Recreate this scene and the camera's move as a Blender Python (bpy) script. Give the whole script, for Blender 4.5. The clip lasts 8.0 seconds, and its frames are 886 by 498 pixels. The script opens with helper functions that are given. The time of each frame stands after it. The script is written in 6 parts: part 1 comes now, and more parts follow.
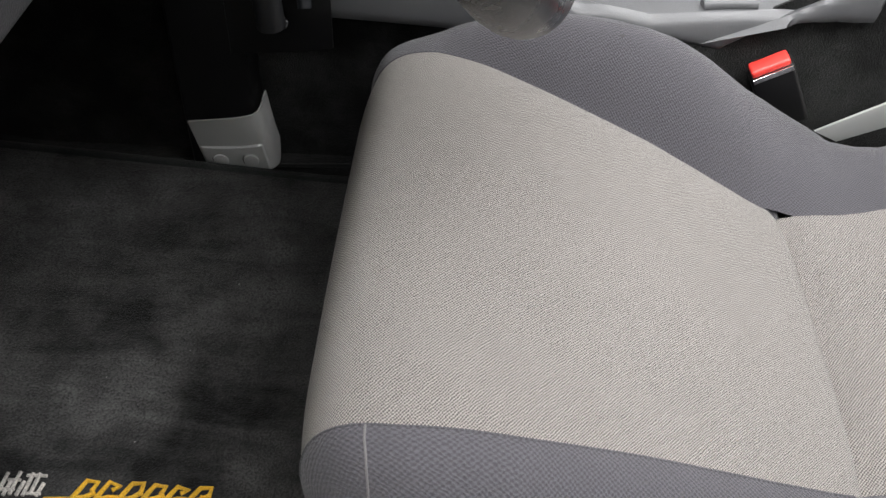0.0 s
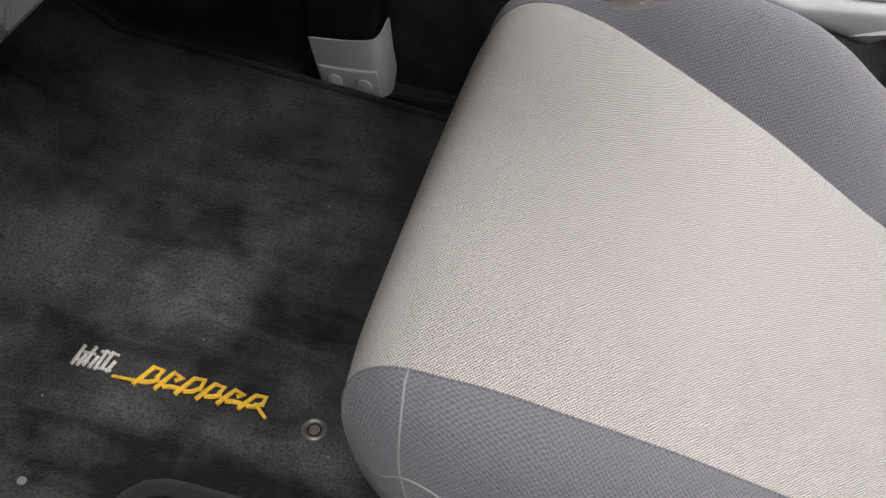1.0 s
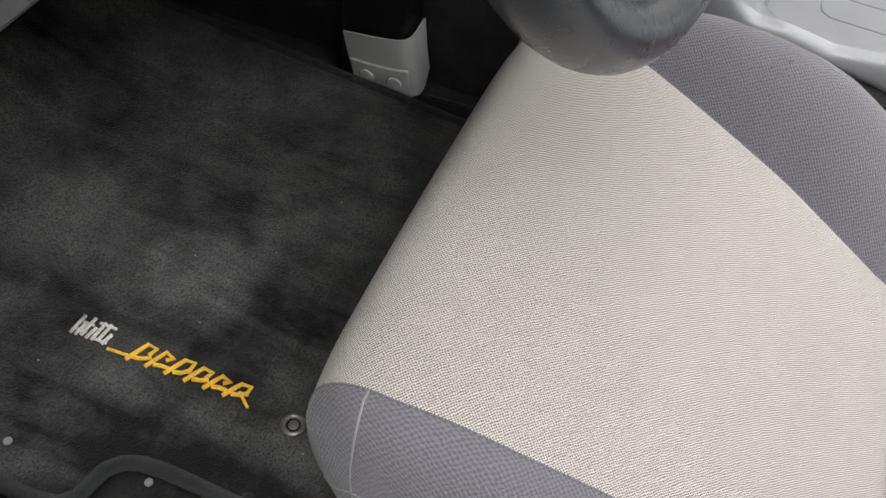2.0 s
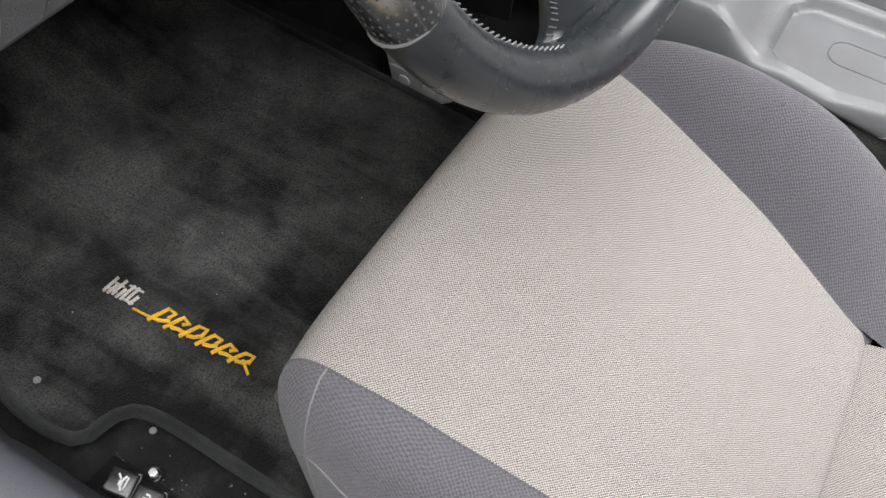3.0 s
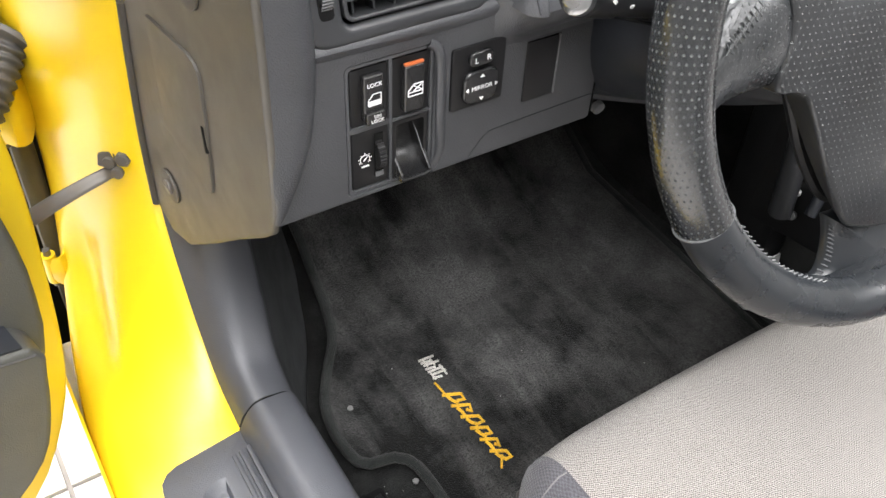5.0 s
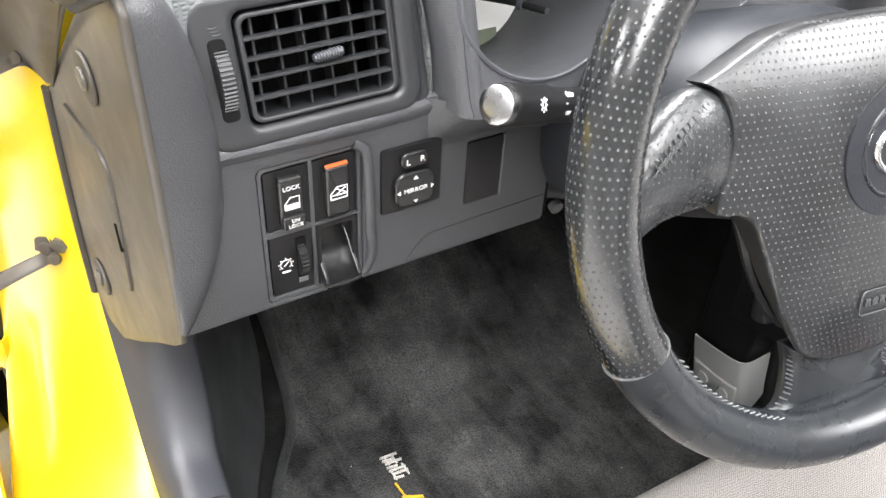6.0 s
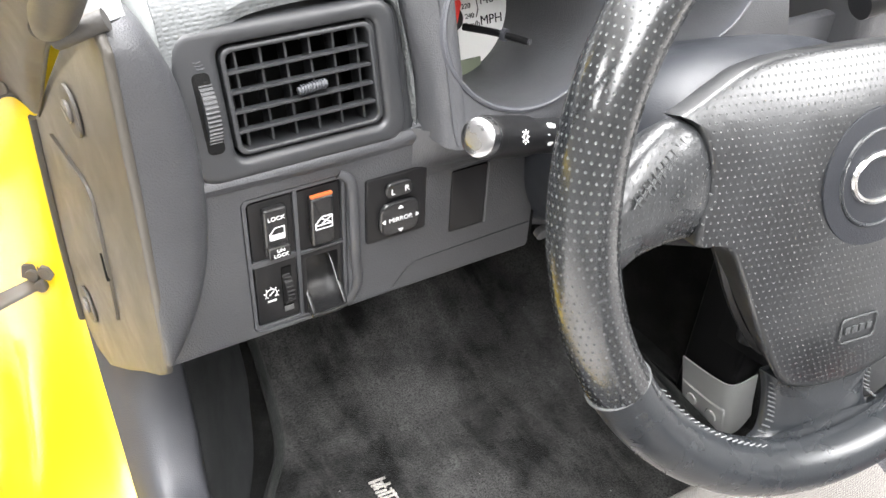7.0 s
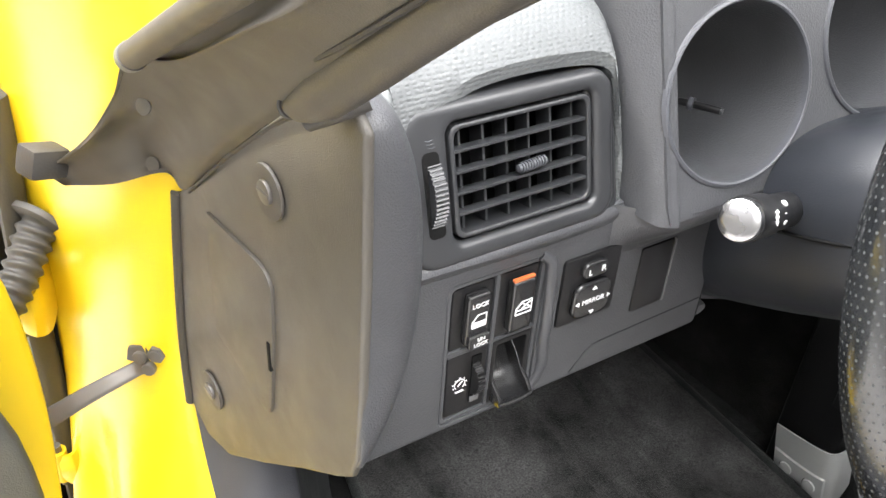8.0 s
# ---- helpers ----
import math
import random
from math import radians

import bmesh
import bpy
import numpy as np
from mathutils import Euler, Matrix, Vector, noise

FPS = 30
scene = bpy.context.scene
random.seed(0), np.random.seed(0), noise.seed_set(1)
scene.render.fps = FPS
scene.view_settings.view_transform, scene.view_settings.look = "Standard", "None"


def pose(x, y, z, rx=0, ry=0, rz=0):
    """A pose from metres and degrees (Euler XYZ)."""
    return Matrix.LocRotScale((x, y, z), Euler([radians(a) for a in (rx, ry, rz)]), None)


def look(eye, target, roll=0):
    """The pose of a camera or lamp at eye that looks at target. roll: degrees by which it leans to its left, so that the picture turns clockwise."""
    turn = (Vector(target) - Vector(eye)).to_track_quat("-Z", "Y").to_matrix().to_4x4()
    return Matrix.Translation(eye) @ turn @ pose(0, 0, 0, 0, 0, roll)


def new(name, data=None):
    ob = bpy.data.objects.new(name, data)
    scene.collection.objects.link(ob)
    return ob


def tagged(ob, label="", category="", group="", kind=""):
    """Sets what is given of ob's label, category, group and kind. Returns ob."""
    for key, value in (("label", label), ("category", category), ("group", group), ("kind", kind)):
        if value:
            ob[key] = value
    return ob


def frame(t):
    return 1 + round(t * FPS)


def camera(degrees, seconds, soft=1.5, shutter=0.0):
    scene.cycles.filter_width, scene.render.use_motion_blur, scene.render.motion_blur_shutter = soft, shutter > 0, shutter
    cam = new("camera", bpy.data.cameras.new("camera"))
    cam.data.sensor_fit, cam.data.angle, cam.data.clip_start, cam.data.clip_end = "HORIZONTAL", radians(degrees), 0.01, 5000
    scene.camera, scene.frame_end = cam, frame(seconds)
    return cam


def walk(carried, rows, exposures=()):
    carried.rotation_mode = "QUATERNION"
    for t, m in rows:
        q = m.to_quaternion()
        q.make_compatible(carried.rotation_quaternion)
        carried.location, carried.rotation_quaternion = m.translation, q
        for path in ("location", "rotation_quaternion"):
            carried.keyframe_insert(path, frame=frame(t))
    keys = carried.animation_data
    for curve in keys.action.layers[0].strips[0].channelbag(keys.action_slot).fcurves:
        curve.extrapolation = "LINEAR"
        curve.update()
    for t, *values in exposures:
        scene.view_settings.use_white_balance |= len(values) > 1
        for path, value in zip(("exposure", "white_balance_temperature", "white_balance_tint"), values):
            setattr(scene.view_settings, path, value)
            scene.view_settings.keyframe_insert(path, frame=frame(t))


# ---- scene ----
cam = camera(53.5, 8.0)
PATH = [
    (0, (0.0715, 0.0999, 0.8563), (1.1243, 0.1150, -0.2121), 3.29),
    (0.2, (0.0722, 0.0960, 0.8536), (1.0853, 0.1841, -0.2491), 2.80),
    (0.5, (0.0751, 0.0894, 0.8516), (1.0580, 0.2286, -0.2729), 4.56),
    (1, (0.0871, 0.0768, 0.8569), (1.0362, 0.2674, -0.2889), 5.56),
    (1.5, (0.1049, 0.0656, 0.8627), (1.0293, 0.2891, -0.2974), 7.42),
    (1.7, (0.1157, 0.0587, 0.8692), (1.0281, 0.2944, -0.2979), 7.97),
    (3, (0.1240, -0.0348, 0.9372), (0.9459, 0.3524, -0.2563), 6.74),
    (3.5, (0.0850, -0.0748, 0.9884), (0.8910, 0.4454, -0.1648), 3.59),
    (3.7, (0.025, -0.083, 1.013), (1.083, 0.698, -0.494), 2.0),
    (4, (-0.0415, -0.0698, 1.0181), (0.7271, 0.5964, -0.0844), 4.26),
    (4.3, (-0.052, -0.097, 1.023), (0.880, 0.940, -0.411), 4.0),
    (4.5, (-0.0363, -0.1055, 1.0317), (0.6236, 0.7136, -0.0376), 4.36),
    (4.7, (-0.006, -0.109, 1.036), (0.835, 1.030, -0.377), 3.7),
    (5, (0.0377, -0.1190, 1.0393), (0.6498, 0.7810, 0.0072), 3.13),
    (5.2, (0.0731, -0.1228, 1.0443), (0.6660, 0.8085, 0.0289), 2.47),
    (6.3, (0.1224, -0.0936, 1.0326), (0.7419, 0.8927, 0.0874), 3.44),
    (6.5, (0.1260, -0.0930, 1.0344), (0.7416, 0.8995, 0.0932), 3.23),
    (7, (0.1224, -0.1012, 1.0424), (0.7559, 0.8875, 0.1091), 3.43),
    (7.3, (0.087, -0.103, 1.051), (0.959, 1.213, -0.177), 3.7),
    (7.5, (0.0552, -0.0818, 1.0506), (0.7198, 0.9045, 0.1364), 3.99),
    (7.7, (0.031, -0.041, 1.038), (0.935, 1.272, -0.169), 4.1),
    (8, (0.0328, 0.0034, 1.0278), (0.7313, 1.0120, 0.1646), 4.01),
]
EXPOSURES = [(0.0, -0.48), (1.0, -0.13), (1.5, -0.1), (3.0, -0.1), (3.5, 0.05), (4.0, 0.35), (4.5, 0.25), (5.0, 0.3), (6.3, 0.9), (7.0, 0.98), (7.5, 1.05), (8.0, 0.78)]
walk(cam, [(t, look(eye, target, roll)) for t, eye, target, roll in PATH], EXPOSURES)

# ---- light: an assumed bright white hall with unseen ceiling panels added ----
world = bpy.data.worlds.new("hall_light")
world.use_nodes = True
world.node_tree.nodes["Background"].inputs["Color"].default_value = (0.9, 0.95, 1.0, 1)
world.node_tree.nodes["Background"].inputs["Strength"].default_value = 0.25
scene.world = world
# place, size, power of added unseen ceiling panels; the first over the open door
LAMPS = [(-0.35, 0.2, 1.4, 2.4, 165.0), (2.5, -1.9, 2.2, 2.0, 230.0), (0.4, 2.1, 2.8, 1.6, 290.0), (-0.7, -1.8, 2.2, 1.6, 120.0), (-3.2, 0.4, 1.0, 2.0, 80.0)]
LAMP_Z = 3.0


def lamp(x, y, sx, sy, watts):
    data = bpy.data.lights.new("ceiling_lamp", "AREA")
    data.shape, data.size, data.size_y, data.energy = "RECTANGLE", sx, sy, watts
    data.color = (0.99, 0.985, 0.995)
    ob = new("ceiling_lamp", data)
    ob.matrix_world = pose(x, y, LAMP_Z - 0.03)
    return ob


for spec in LAMPS:
    lamp(*spec)


# ---- materials ----
class Mat:
    """A principled material with a few nodes added by hand."""

    def __init__(self, name, color, rough=0.5, metal=0.0, coat=0.0, spec=0.5):
        self.m = bpy.data.materials.new(name)
        self.m.use_nodes = True
        self.t = self.m.node_tree
        self.b = self.t.nodes["Principled BSDF"]
        self.set("Base Color", (*color, 1)), self.set("Roughness", rough), self.set("Metallic", metal)
        self.set("Coat Weight", coat), self.set("Coat Roughness", 0.06), self.set("Specular IOR Level", spec)
        self.color = color

    def set(self, key, v):
        self.b.inputs[key].default_value = v

    def node(self, kind, **values):
        n = self.t.nodes.new(kind)
        for k, v in values.items():
            if k in n.inputs.keys():
                n.inputs[k].default_value = v
        return n

    def link(self, a, b):
        self.t.links.new(a, b)

    def coords(self, which="Object"):
        return self.node("ShaderNodeTexCoord").outputs[which]

    def noise(self, scale, detail=4.0, which="Object"):
        n = self.node("ShaderNodeTexNoise", Scale=scale, Detail=detail, Roughness=0.6)
        self.link(self.coords(which), n.inputs["Vector"])
        return n.outputs["Fac"]

    def ramp(self, fac, lo, hi, a=0.3, b=0.7):
        n = self.node("ShaderNodeMapRange")
        n.inputs["From Min"].default_value, n.inputs["From Max"].default_value = a, b
        n.inputs["To Min"].default_value, n.inputs["To Max"].default_value = lo, hi
        self.link(fac, n.inputs["Value"])
        return n.outputs["Result"]

    def math(self, op, a, b):
        n = self.node("ShaderNodeMath")
        n.operation = op
        for i, v in enumerate((a, b)):
            if isinstance(v, (int, float)):
                n.inputs[i].default_value = v
            else:
                self.link(v, n.inputs[i])
        return n.outputs[0]

    def vary(self, fac, a, b):
        """Mixes two colours by fac into the base colour."""
        n = self.node("ShaderNodeMix")
        n.data_type = "RGBA"
        n.inputs[6].default_value, n.inputs[7].default_value = (*a, 1), (*b, 1)
        self.link(fac, n.inputs[0])
        self.link(n.outputs[2], self.b.inputs["Base Color"])
        return n.outputs[2]

    def over(self, base, fac, b):
        n = self.node("ShaderNodeMix")
        n.data_type = "RGBA"
        n.inputs[7].default_value = (*b, 1)
        self.link(base, n.inputs[6])
        self.link(fac, n.inputs[0])
        self.link(n.outputs[2], self.b.inputs["Base Color"])
        return n.outputs[2]

    def bump(self, height, strength, distance=0.001):
        n = self.node("ShaderNodeBump", Strength=strength, Distance=distance)
        self.link(height, n.inputs["Height"])
        self.link(n.outputs["Normal"], self.b.inputs["Normal"])
        return self

    def rough(self, fac, lo, hi):
        self.link(self.ramp(fac, lo, hi), self.b.inputs["Roughness"])
        return self


def plastic(name, color, rough, grain=900.0, strength=0.35, depth=0.0006, spec=0.5):
    k = Mat(name, color, rough, spec=spec)
    n = k.noise(9.0)
    k.vary(k.ramp(n, 0.0, 1.0), tuple(c * 0.86 for c in color), tuple(min(1, c * 1.14) for c in color))
    v = k.node("ShaderNodeTexVoronoi", Scale=grain)
    k.link(k.coords(), v.inputs["Vector"])
    k.bump(v.outputs["Distance"], strength, depth)
    k.rough(k.noise(26.0), rough - 0.06, rough + 0.08)
    return k.m


def weave(name, light, dark, period, strength, lean=0.5):
    """A woven cloth in the panel's own metres; lean above 0.5 favours one diagonal of the twill."""
    k = Mat(name, light, 0.9, spec=0.2)
    sep = k.node("ShaderNodeSeparateXYZ")
    k.link(k.coords("UV"), sep.inputs[0])
    w = 2 * math.pi / period
    wander = k.math("MULTIPLY", k.math("SUBTRACT", k.noise(150.0, 2.0, "UV"), 0.5), 9.0)
    drift = k.math("MULTIPLY", k.math("SUBTRACT", k.noise(131.0, 2.0, "UV"), 0.5), 9.0)
    minus = k.math("ADD", k.math("MULTIPLY", k.math("SUBTRACT", sep.outputs[0], sep.outputs[1]), w), wander)
    plus = k.math("ADD", k.math("MULTIPLY", k.math("ADD", sep.outputs[0], sep.outputs[1]), w), drift)
    h = k.math("ADD", k.math("MULTIPLY", k.math("COSINE", minus, 0.0), lean), k.math("MULTIPLY", k.math("COSINE", plus, 0.0), 1 - lean))
    fine = k.noise(900.0, 3.0, "UV")
    h2 = k.math("ADD", k.math("MULTIPLY", h, 0.9), k.math("MULTIPLY", k.math("SUBTRACT", fine, 0.5), 2.4))
    base = k.vary(k.ramp(h2, 1.0, 0.0, -0.7, 0.55), light, dark)
    blot = k.ramp(k.noise(11.0, 5.0), 0.0, 0.16, 0.35, 0.7)
    base = k.over(base, blot, tuple(c * 0.72 for c in light))
    # rubbed, slightly soiled patches
    soil = k.ramp(k.noise(27.0, 6.0), 0.0, 0.22, 0.55, 0.72)
    k.over(base, soil, tuple(c * 0.6 for c in light))
    k.b.inputs["Sheen Weight"].default_value = 0.15
    k.bump(h2, strength, 0.0008)
    return k.m


def perforated(name, color, rough, step, creased=0.5, pale=0.085, spec=0.6, fold=70.0):
    """Leather with rows of small punched holes, laid out by UV metres."""
    k = Mat(name, color, rough, spec=spec)
    uv = k.node("ShaderNodeMapping")
    uv.inputs["Scale"].default_value = (1 / step, 1 / step, 1)
    k.link(k.coords("UV"), uv.inputs[0])
    s = k.node("ShaderNodeSeparateXYZ")
    k.link(uv.outputs[0], s.inputs[0])
    row = k.math("FLOOR", s.outputs[1], 0.0)
    shift = k.math("MULTIPLY", k.math("MODULO", row, 2.0), 0.5)
    fx = k.math("SUBTRACT", k.math("FRACT", k.math("ADD", s.outputs[0], shift), 0.0), 0.5)
    fy = k.math("SUBTRACT", k.math("FRACT", s.outputs[1], 0.0), 0.5)
    d = k.math("SQRT", k.math("ADD", k.math("MULTIPLY", fx, fx), k.math("MULTIPLY", fy, fy)), 0.0)
    hole = k.ramp(d, 1.0, 0.0, 0.10, 0.17)
    grain = k.noise(420.0, 3.0)
    wear = k.noise(14.0, 4.0)
    base = k.vary(k.ramp(wear, 0.0, 1.0), tuple(c * 0.8 for c in color), tuple(c * 1.35 for c in color))
    k.over(base, hole, (pale, pale * 1.05, pale * 1.05))
    k.rough(k.math("MAXIMUM", wear, k.math("MULTIPLY", hole, 5.0)), rough - 0.1, rough + 0.1)
    k.link(k.math("MULTIPLY", k.math("SUBTRACT", 1.0, hole), spec), k.b.inputs["Specular IOR Level"])
    crease = k.math("MULTIPLY", k.noise(fold, 5.0), creased)
    h = k.math("SUBTRACT", k.math("ADD", k.math("MULTIPLY", grain, 0.12), crease), hole)
    k.bump(h, 0.35, 0.0008)
    return k.m


def pad_skin():
    """Moulded skin with close rows of small raised scales."""
    k = Mat("dash_pad_skin", (0.13, 0.134, 0.139), 0.42)
    k.vary(k.ramp(k.noise(9.0), 0.0, 1.0), (0.070, 0.075, 0.077), (0.088, 0.093, 0.095))
    v = k.node("ShaderNodeTexVoronoi", Scale=430.0, Randomness=0.30)
    m = k.node("ShaderNodeMapping")
    m.inputs["Scale"].default_value = (0.75, 1.0, 1.0)
    m.inputs["Rotation"].default_value = (0.35, 0.0, 0.6)
    k.link(k.coords(), m.inputs[0])
    k.link(m.outputs[0], v.inputs["Vector"])
    k.bump(k.ramp(v.outputs["Distance"], 1.0, 0.0, 0.1, 0.6), 0.5, 0.0008)
    k.rough(k.noise(26.0), 0.48, 0.62)
    return k.m


M = {}
M["dash"] = plastic("dash_plastic", (0.044, 0.0452, 0.049), 0.44, 900.0, 0.35)
M["dash_pad"] = pad_skin()
M["pad_side"] = plastic("pad_side_skin", (0.135, 0.142, 0.142), 0.5, 900.0, 0.2)
M["end"] = plastic("end_panel_plastic", (0.057, 0.052, 0.044), 0.46, 1100.0, 0.25)
M["black"] = plastic("black_plastic", (0.007, 0.007, 0.0075), 0.36, 1400.0, 0.1, 0.0006, 0.35)
# near-black for gaps, holes and undersides: their shade put into the colour
M["deep"] = plastic("dark_void_shade", (0.003, 0.003, 0.003), 0.8, 900.0, 0.3, 0.0006, 0.15)
M["trim"] = plastic("sill_trim_plastic", (0.046, 0.048, 0.055), 0.42, 1000.0, 0.3)
M["console"] = plastic("console_plastic", (0.095, 0.097, 0.101), 0.36, 900.0, 0.3)
M["dash_mid"] = plastic("console_side_plastic", (0.085, 0.086, 0.090), 0.42, 900.0, 0.3)
M["pillar"] = plastic("pillar_trim_plastic", (0.055, 0.050, 0.043), 0.55, 1200.0, 0.2)
M["rubber"] = plastic("rubber", (0.03, 0.028, 0.026), 0.6, 500.0, 0.2)
M["door"] = plastic("door_trim_plastic", (0.050, 0.050, 0.044), 0.52, 900.0, 0.3)
M["pale_clip"] = plastic("pale_clip_plastic", (0.14, 0.14, 0.137), 0.5, 900.0, 0.2)
M["paper"] = Mat("white_print", (0.62, 0.62, 0.62), 0.5).m
M["gloss"] = plastic("glossy_black_plastic", (0.012, 0.012, 0.0125), 0.20, 1400.0, 0.04)
M["gasket"] = plastic("grey_gasket_rubber", (0.055, 0.053, 0.050), 0.55, 500.0, 0.2)
M["orange"] = Mat("orange_lens", (0.42, 0.10, 0.03), 0.3).m
M["red"] = Mat("red_button", (0.75, 0.05, 0.04), 0.35).m
M["dial"] = Mat("dial_face", (0.78, 0.78, 0.76), 0.5).m
M["lcd"] = Mat("display_glass", (0.16, 0.18, 0.13), 0.2).m
M["thread_dark"] = Mat("dark_stain", (0.045, 0.042, 0.045), 0.9).m
M["thread_light"] = Mat("grey_thread", (0.075, 0.078, 0.08), 0.45).m
M["thread_mid"] = Mat("stitch_thread", (0.038, 0.040, 0.041), 0.5).m
M["thread_pale"] = Mat("pale_thread", (0.115, 0.112, 0.112), 0.7).m


def metal(name, color, rough):
    k = Mat(name, color, rough, 1.0)
    k.rough(k.noise(60.0), rough - 0.05, rough + 0.15)
    k.bump(k.noise(500.0), 0.06)
    return k.m


k = Mat("silver_paint", (0.50, 0.51, 0.50), 0.40, 0.35)
k.rough(k.noise(60.0), 0.36, 0.5)
k.bump(k.noise(700.0), 0.08)
M["silver"] = k.m
k = Mat("dull_steel", (0.105, 0.098, 0.090), 0.36, 0.4)
k.rough(k.noise(90.0), 0.3, 0.5)
M["steel"] = k.m
M["chrome_end"] = metal("satin_end_cap", (0.33, 0.33, 0.34), 0.24)
M["chrome"] = metal("chrome", (0.8, 0.8, 0.8), 0.12)


def paint():
    k = Mat("yellow_paint", (0.66, 0.47, 0.006), 0.42, coat=0.45)
    k.set("Coat Roughness", 0.24)
    k.vary(k.ramp(k.noise(5.0), 0.0, 1.0), (0.69, 0.485, 0.006), (0.74, 0.525, 0.008))
    k.bump(k.noise(260.0, 2.0), 0.03)
    return k.m


def carpet(name, color, pile, smudge=1.0, sheen=0.08, dust=0.0):
    """Cut pile with brushed, dusty patches."""
    k = Mat(name, color, 0.95, spec=0.1)
    w = k.noise(9.0, 8.0)
    w2 = k.noise(34.0, 6.0)
    both = k.math("ADD", k.math("MULTIPLY", w, 0.7), k.math("MULTIPLY", w2, 0.3))
    if dust:
        # worn band down the middle, streaked along its length
        m = k.node("ShaderNodeMapping")
        m.inputs["Scale"].default_value = (26.0, 6.0, 1.0)
        m.inputs["Rotation"].default_value = (0, 0, 0.5)
        k.link(k.coords(), m.inputs[0])
        streak = k.node("ShaderNodeTexNoise", Scale=1.0, Detail=5.0, Roughness=0.6, Distortion=0.8)
        k.link(m.outputs[0], streak.inputs["Vector"])
        wide = k.noise(4.6, 3.0)
        both = k.math("ADD", k.math("MULTIPLY", both, 0.45), k.math("ADD", k.math("MULTIPLY", streak.outputs["Fac"], 0.22), k.math("MULTIPLY", wide, 0.33)))
    base = k.vary(k.ramp(both, 0.0, 1.0, 0.435 if dust else 0.43, 0.62 if dust else 0.66), tuple(c * (1 - 0.70 * smudge) for c in color), tuple(c * (1 + (4.2 + dust) * smudge) for c in color))
    n = k.noise(pile, 3.0)
    k.over(base, k.ramp(n, 0.0, 0.75, 0.42, 0.66), tuple(c * 0.25 for c in color))
    k.b.inputs["Sheen Weight"].default_value = sheen
    k.bump(n, 1.0, 0.002)
    return k.m


def tile_stone():
    k = Mat("pale_floor_tile", (0.62, 0.60, 0.58), 0.25)
    k.vary(k.ramp(k.noise(7.0, 6.0), 0.0, 1.0), (0.58, 0.56, 0.54), (0.66, 0.64, 0.62))
    k.bump(k.noise(60.0), 0.04)
    return k.m


M["paint"] = paint()
M["mat"] = carpet("black_mat_pile", (0.0120, 0.0119, 0.0117), 520.0, 1.0, 0.10, 3.2)
M["carpet"] = carpet("black_carpet", (0.0120, 0.0124, 0.0120), 600.0, 0.6)
M["lining"] = plastic("footwell_lining_skin", (0.038, 0.040, 0.041), 0.5, 600.0, 0.3, 0.0006, 0.4)
M["binding"] = carpet("mat_binding", (0.020, 0.022, 0.021), 900.0, 0.3)
M["tile"] = tile_stone()
M["grout"] = plastic("grey_grout", (0.30, 0.28, 0.27), 0.9)
M["wall"] = plastic("white_wall_paint", (0.78, 0.78, 0.76), 0.8, 200.0, 0.05)
M["cloth_light"] = weave("light_striped_cloth", (0.335, 0.312, 0.291), (0.038, 0.035, 0.032), 0.0022, 0.7, 0.64)
M["cloth_dark"] = weave("dark_mesh_cloth", (0.078, 0.0765, 0.085), (0.044, 0.042, 0.048), 0.0036, 0.5)
M["leather"] = perforated("perforated_leather", (0.010, 0.0108, 0.0118), 0.19, 0.0037, 0.5, 0.065, 0.8)
M["leather_pad"] = perforated("perforated_pad_skin", (0.0095, 0.0104, 0.0116), 0.36, 0.0037, 2.6, 0.07, 0.75, 34.0)
M["leather_spoke"] = perforated("creased_spoke_leather", (0.016, 0.0172, 0.0185), 0.30, 0.0037, 4.5, 0.07, 0.65, 55.0)
M["leather_smooth"] = plastic("smooth_leather", (0.015, 0.0170, 0.0195), 0.27, 900.0, 0.1)
M["shroud"] = plastic("column_plastic", (0.013, 0.0145, 0.0180), 0.44, 1100.0, 0.15, 0.0006, 0.32)
M["smooth"] = plastic("smooth_grey_plastic", (0.022, 0.023, 0.025), 0.4, 1500.0, 0.08)
M["yarn_yellow"] = carpet("yellow_yarn", (0.80, 0.46, 0.03), 1500.0, 0.15)
M["yarn_white"] = carpet("white_yarn", (0.46, 0.44, 0.41), 900.0, 0.4)


# ---- mesh helpers ----
def part(name, bm, material, parent=None, label="", smooth=True):
    """Links a bmesh as one mesh object, under its thing if one is given."""
    bmesh.ops.recalc_face_normals(bm, faces=bm.faces)
    data = bpy.data.meshes.new(name)
    bm.to_mesh(data)
    bm.free()
    data.materials.append(M[material])
    if smooth:
        data.shade_smooth()
        data.set_sharp_from_angle(angle=radians(38))
    ob = new(name, data)
    ob.parent = parent
    return tagged(ob, label)


def thing(name, label, category, m=None, group="", kind=""):
    ob = new(name)
    ob.empty_display_size = 0.05
    ob.matrix_world = m or Matrix()
    return tagged(ob, label, category, group, kind)


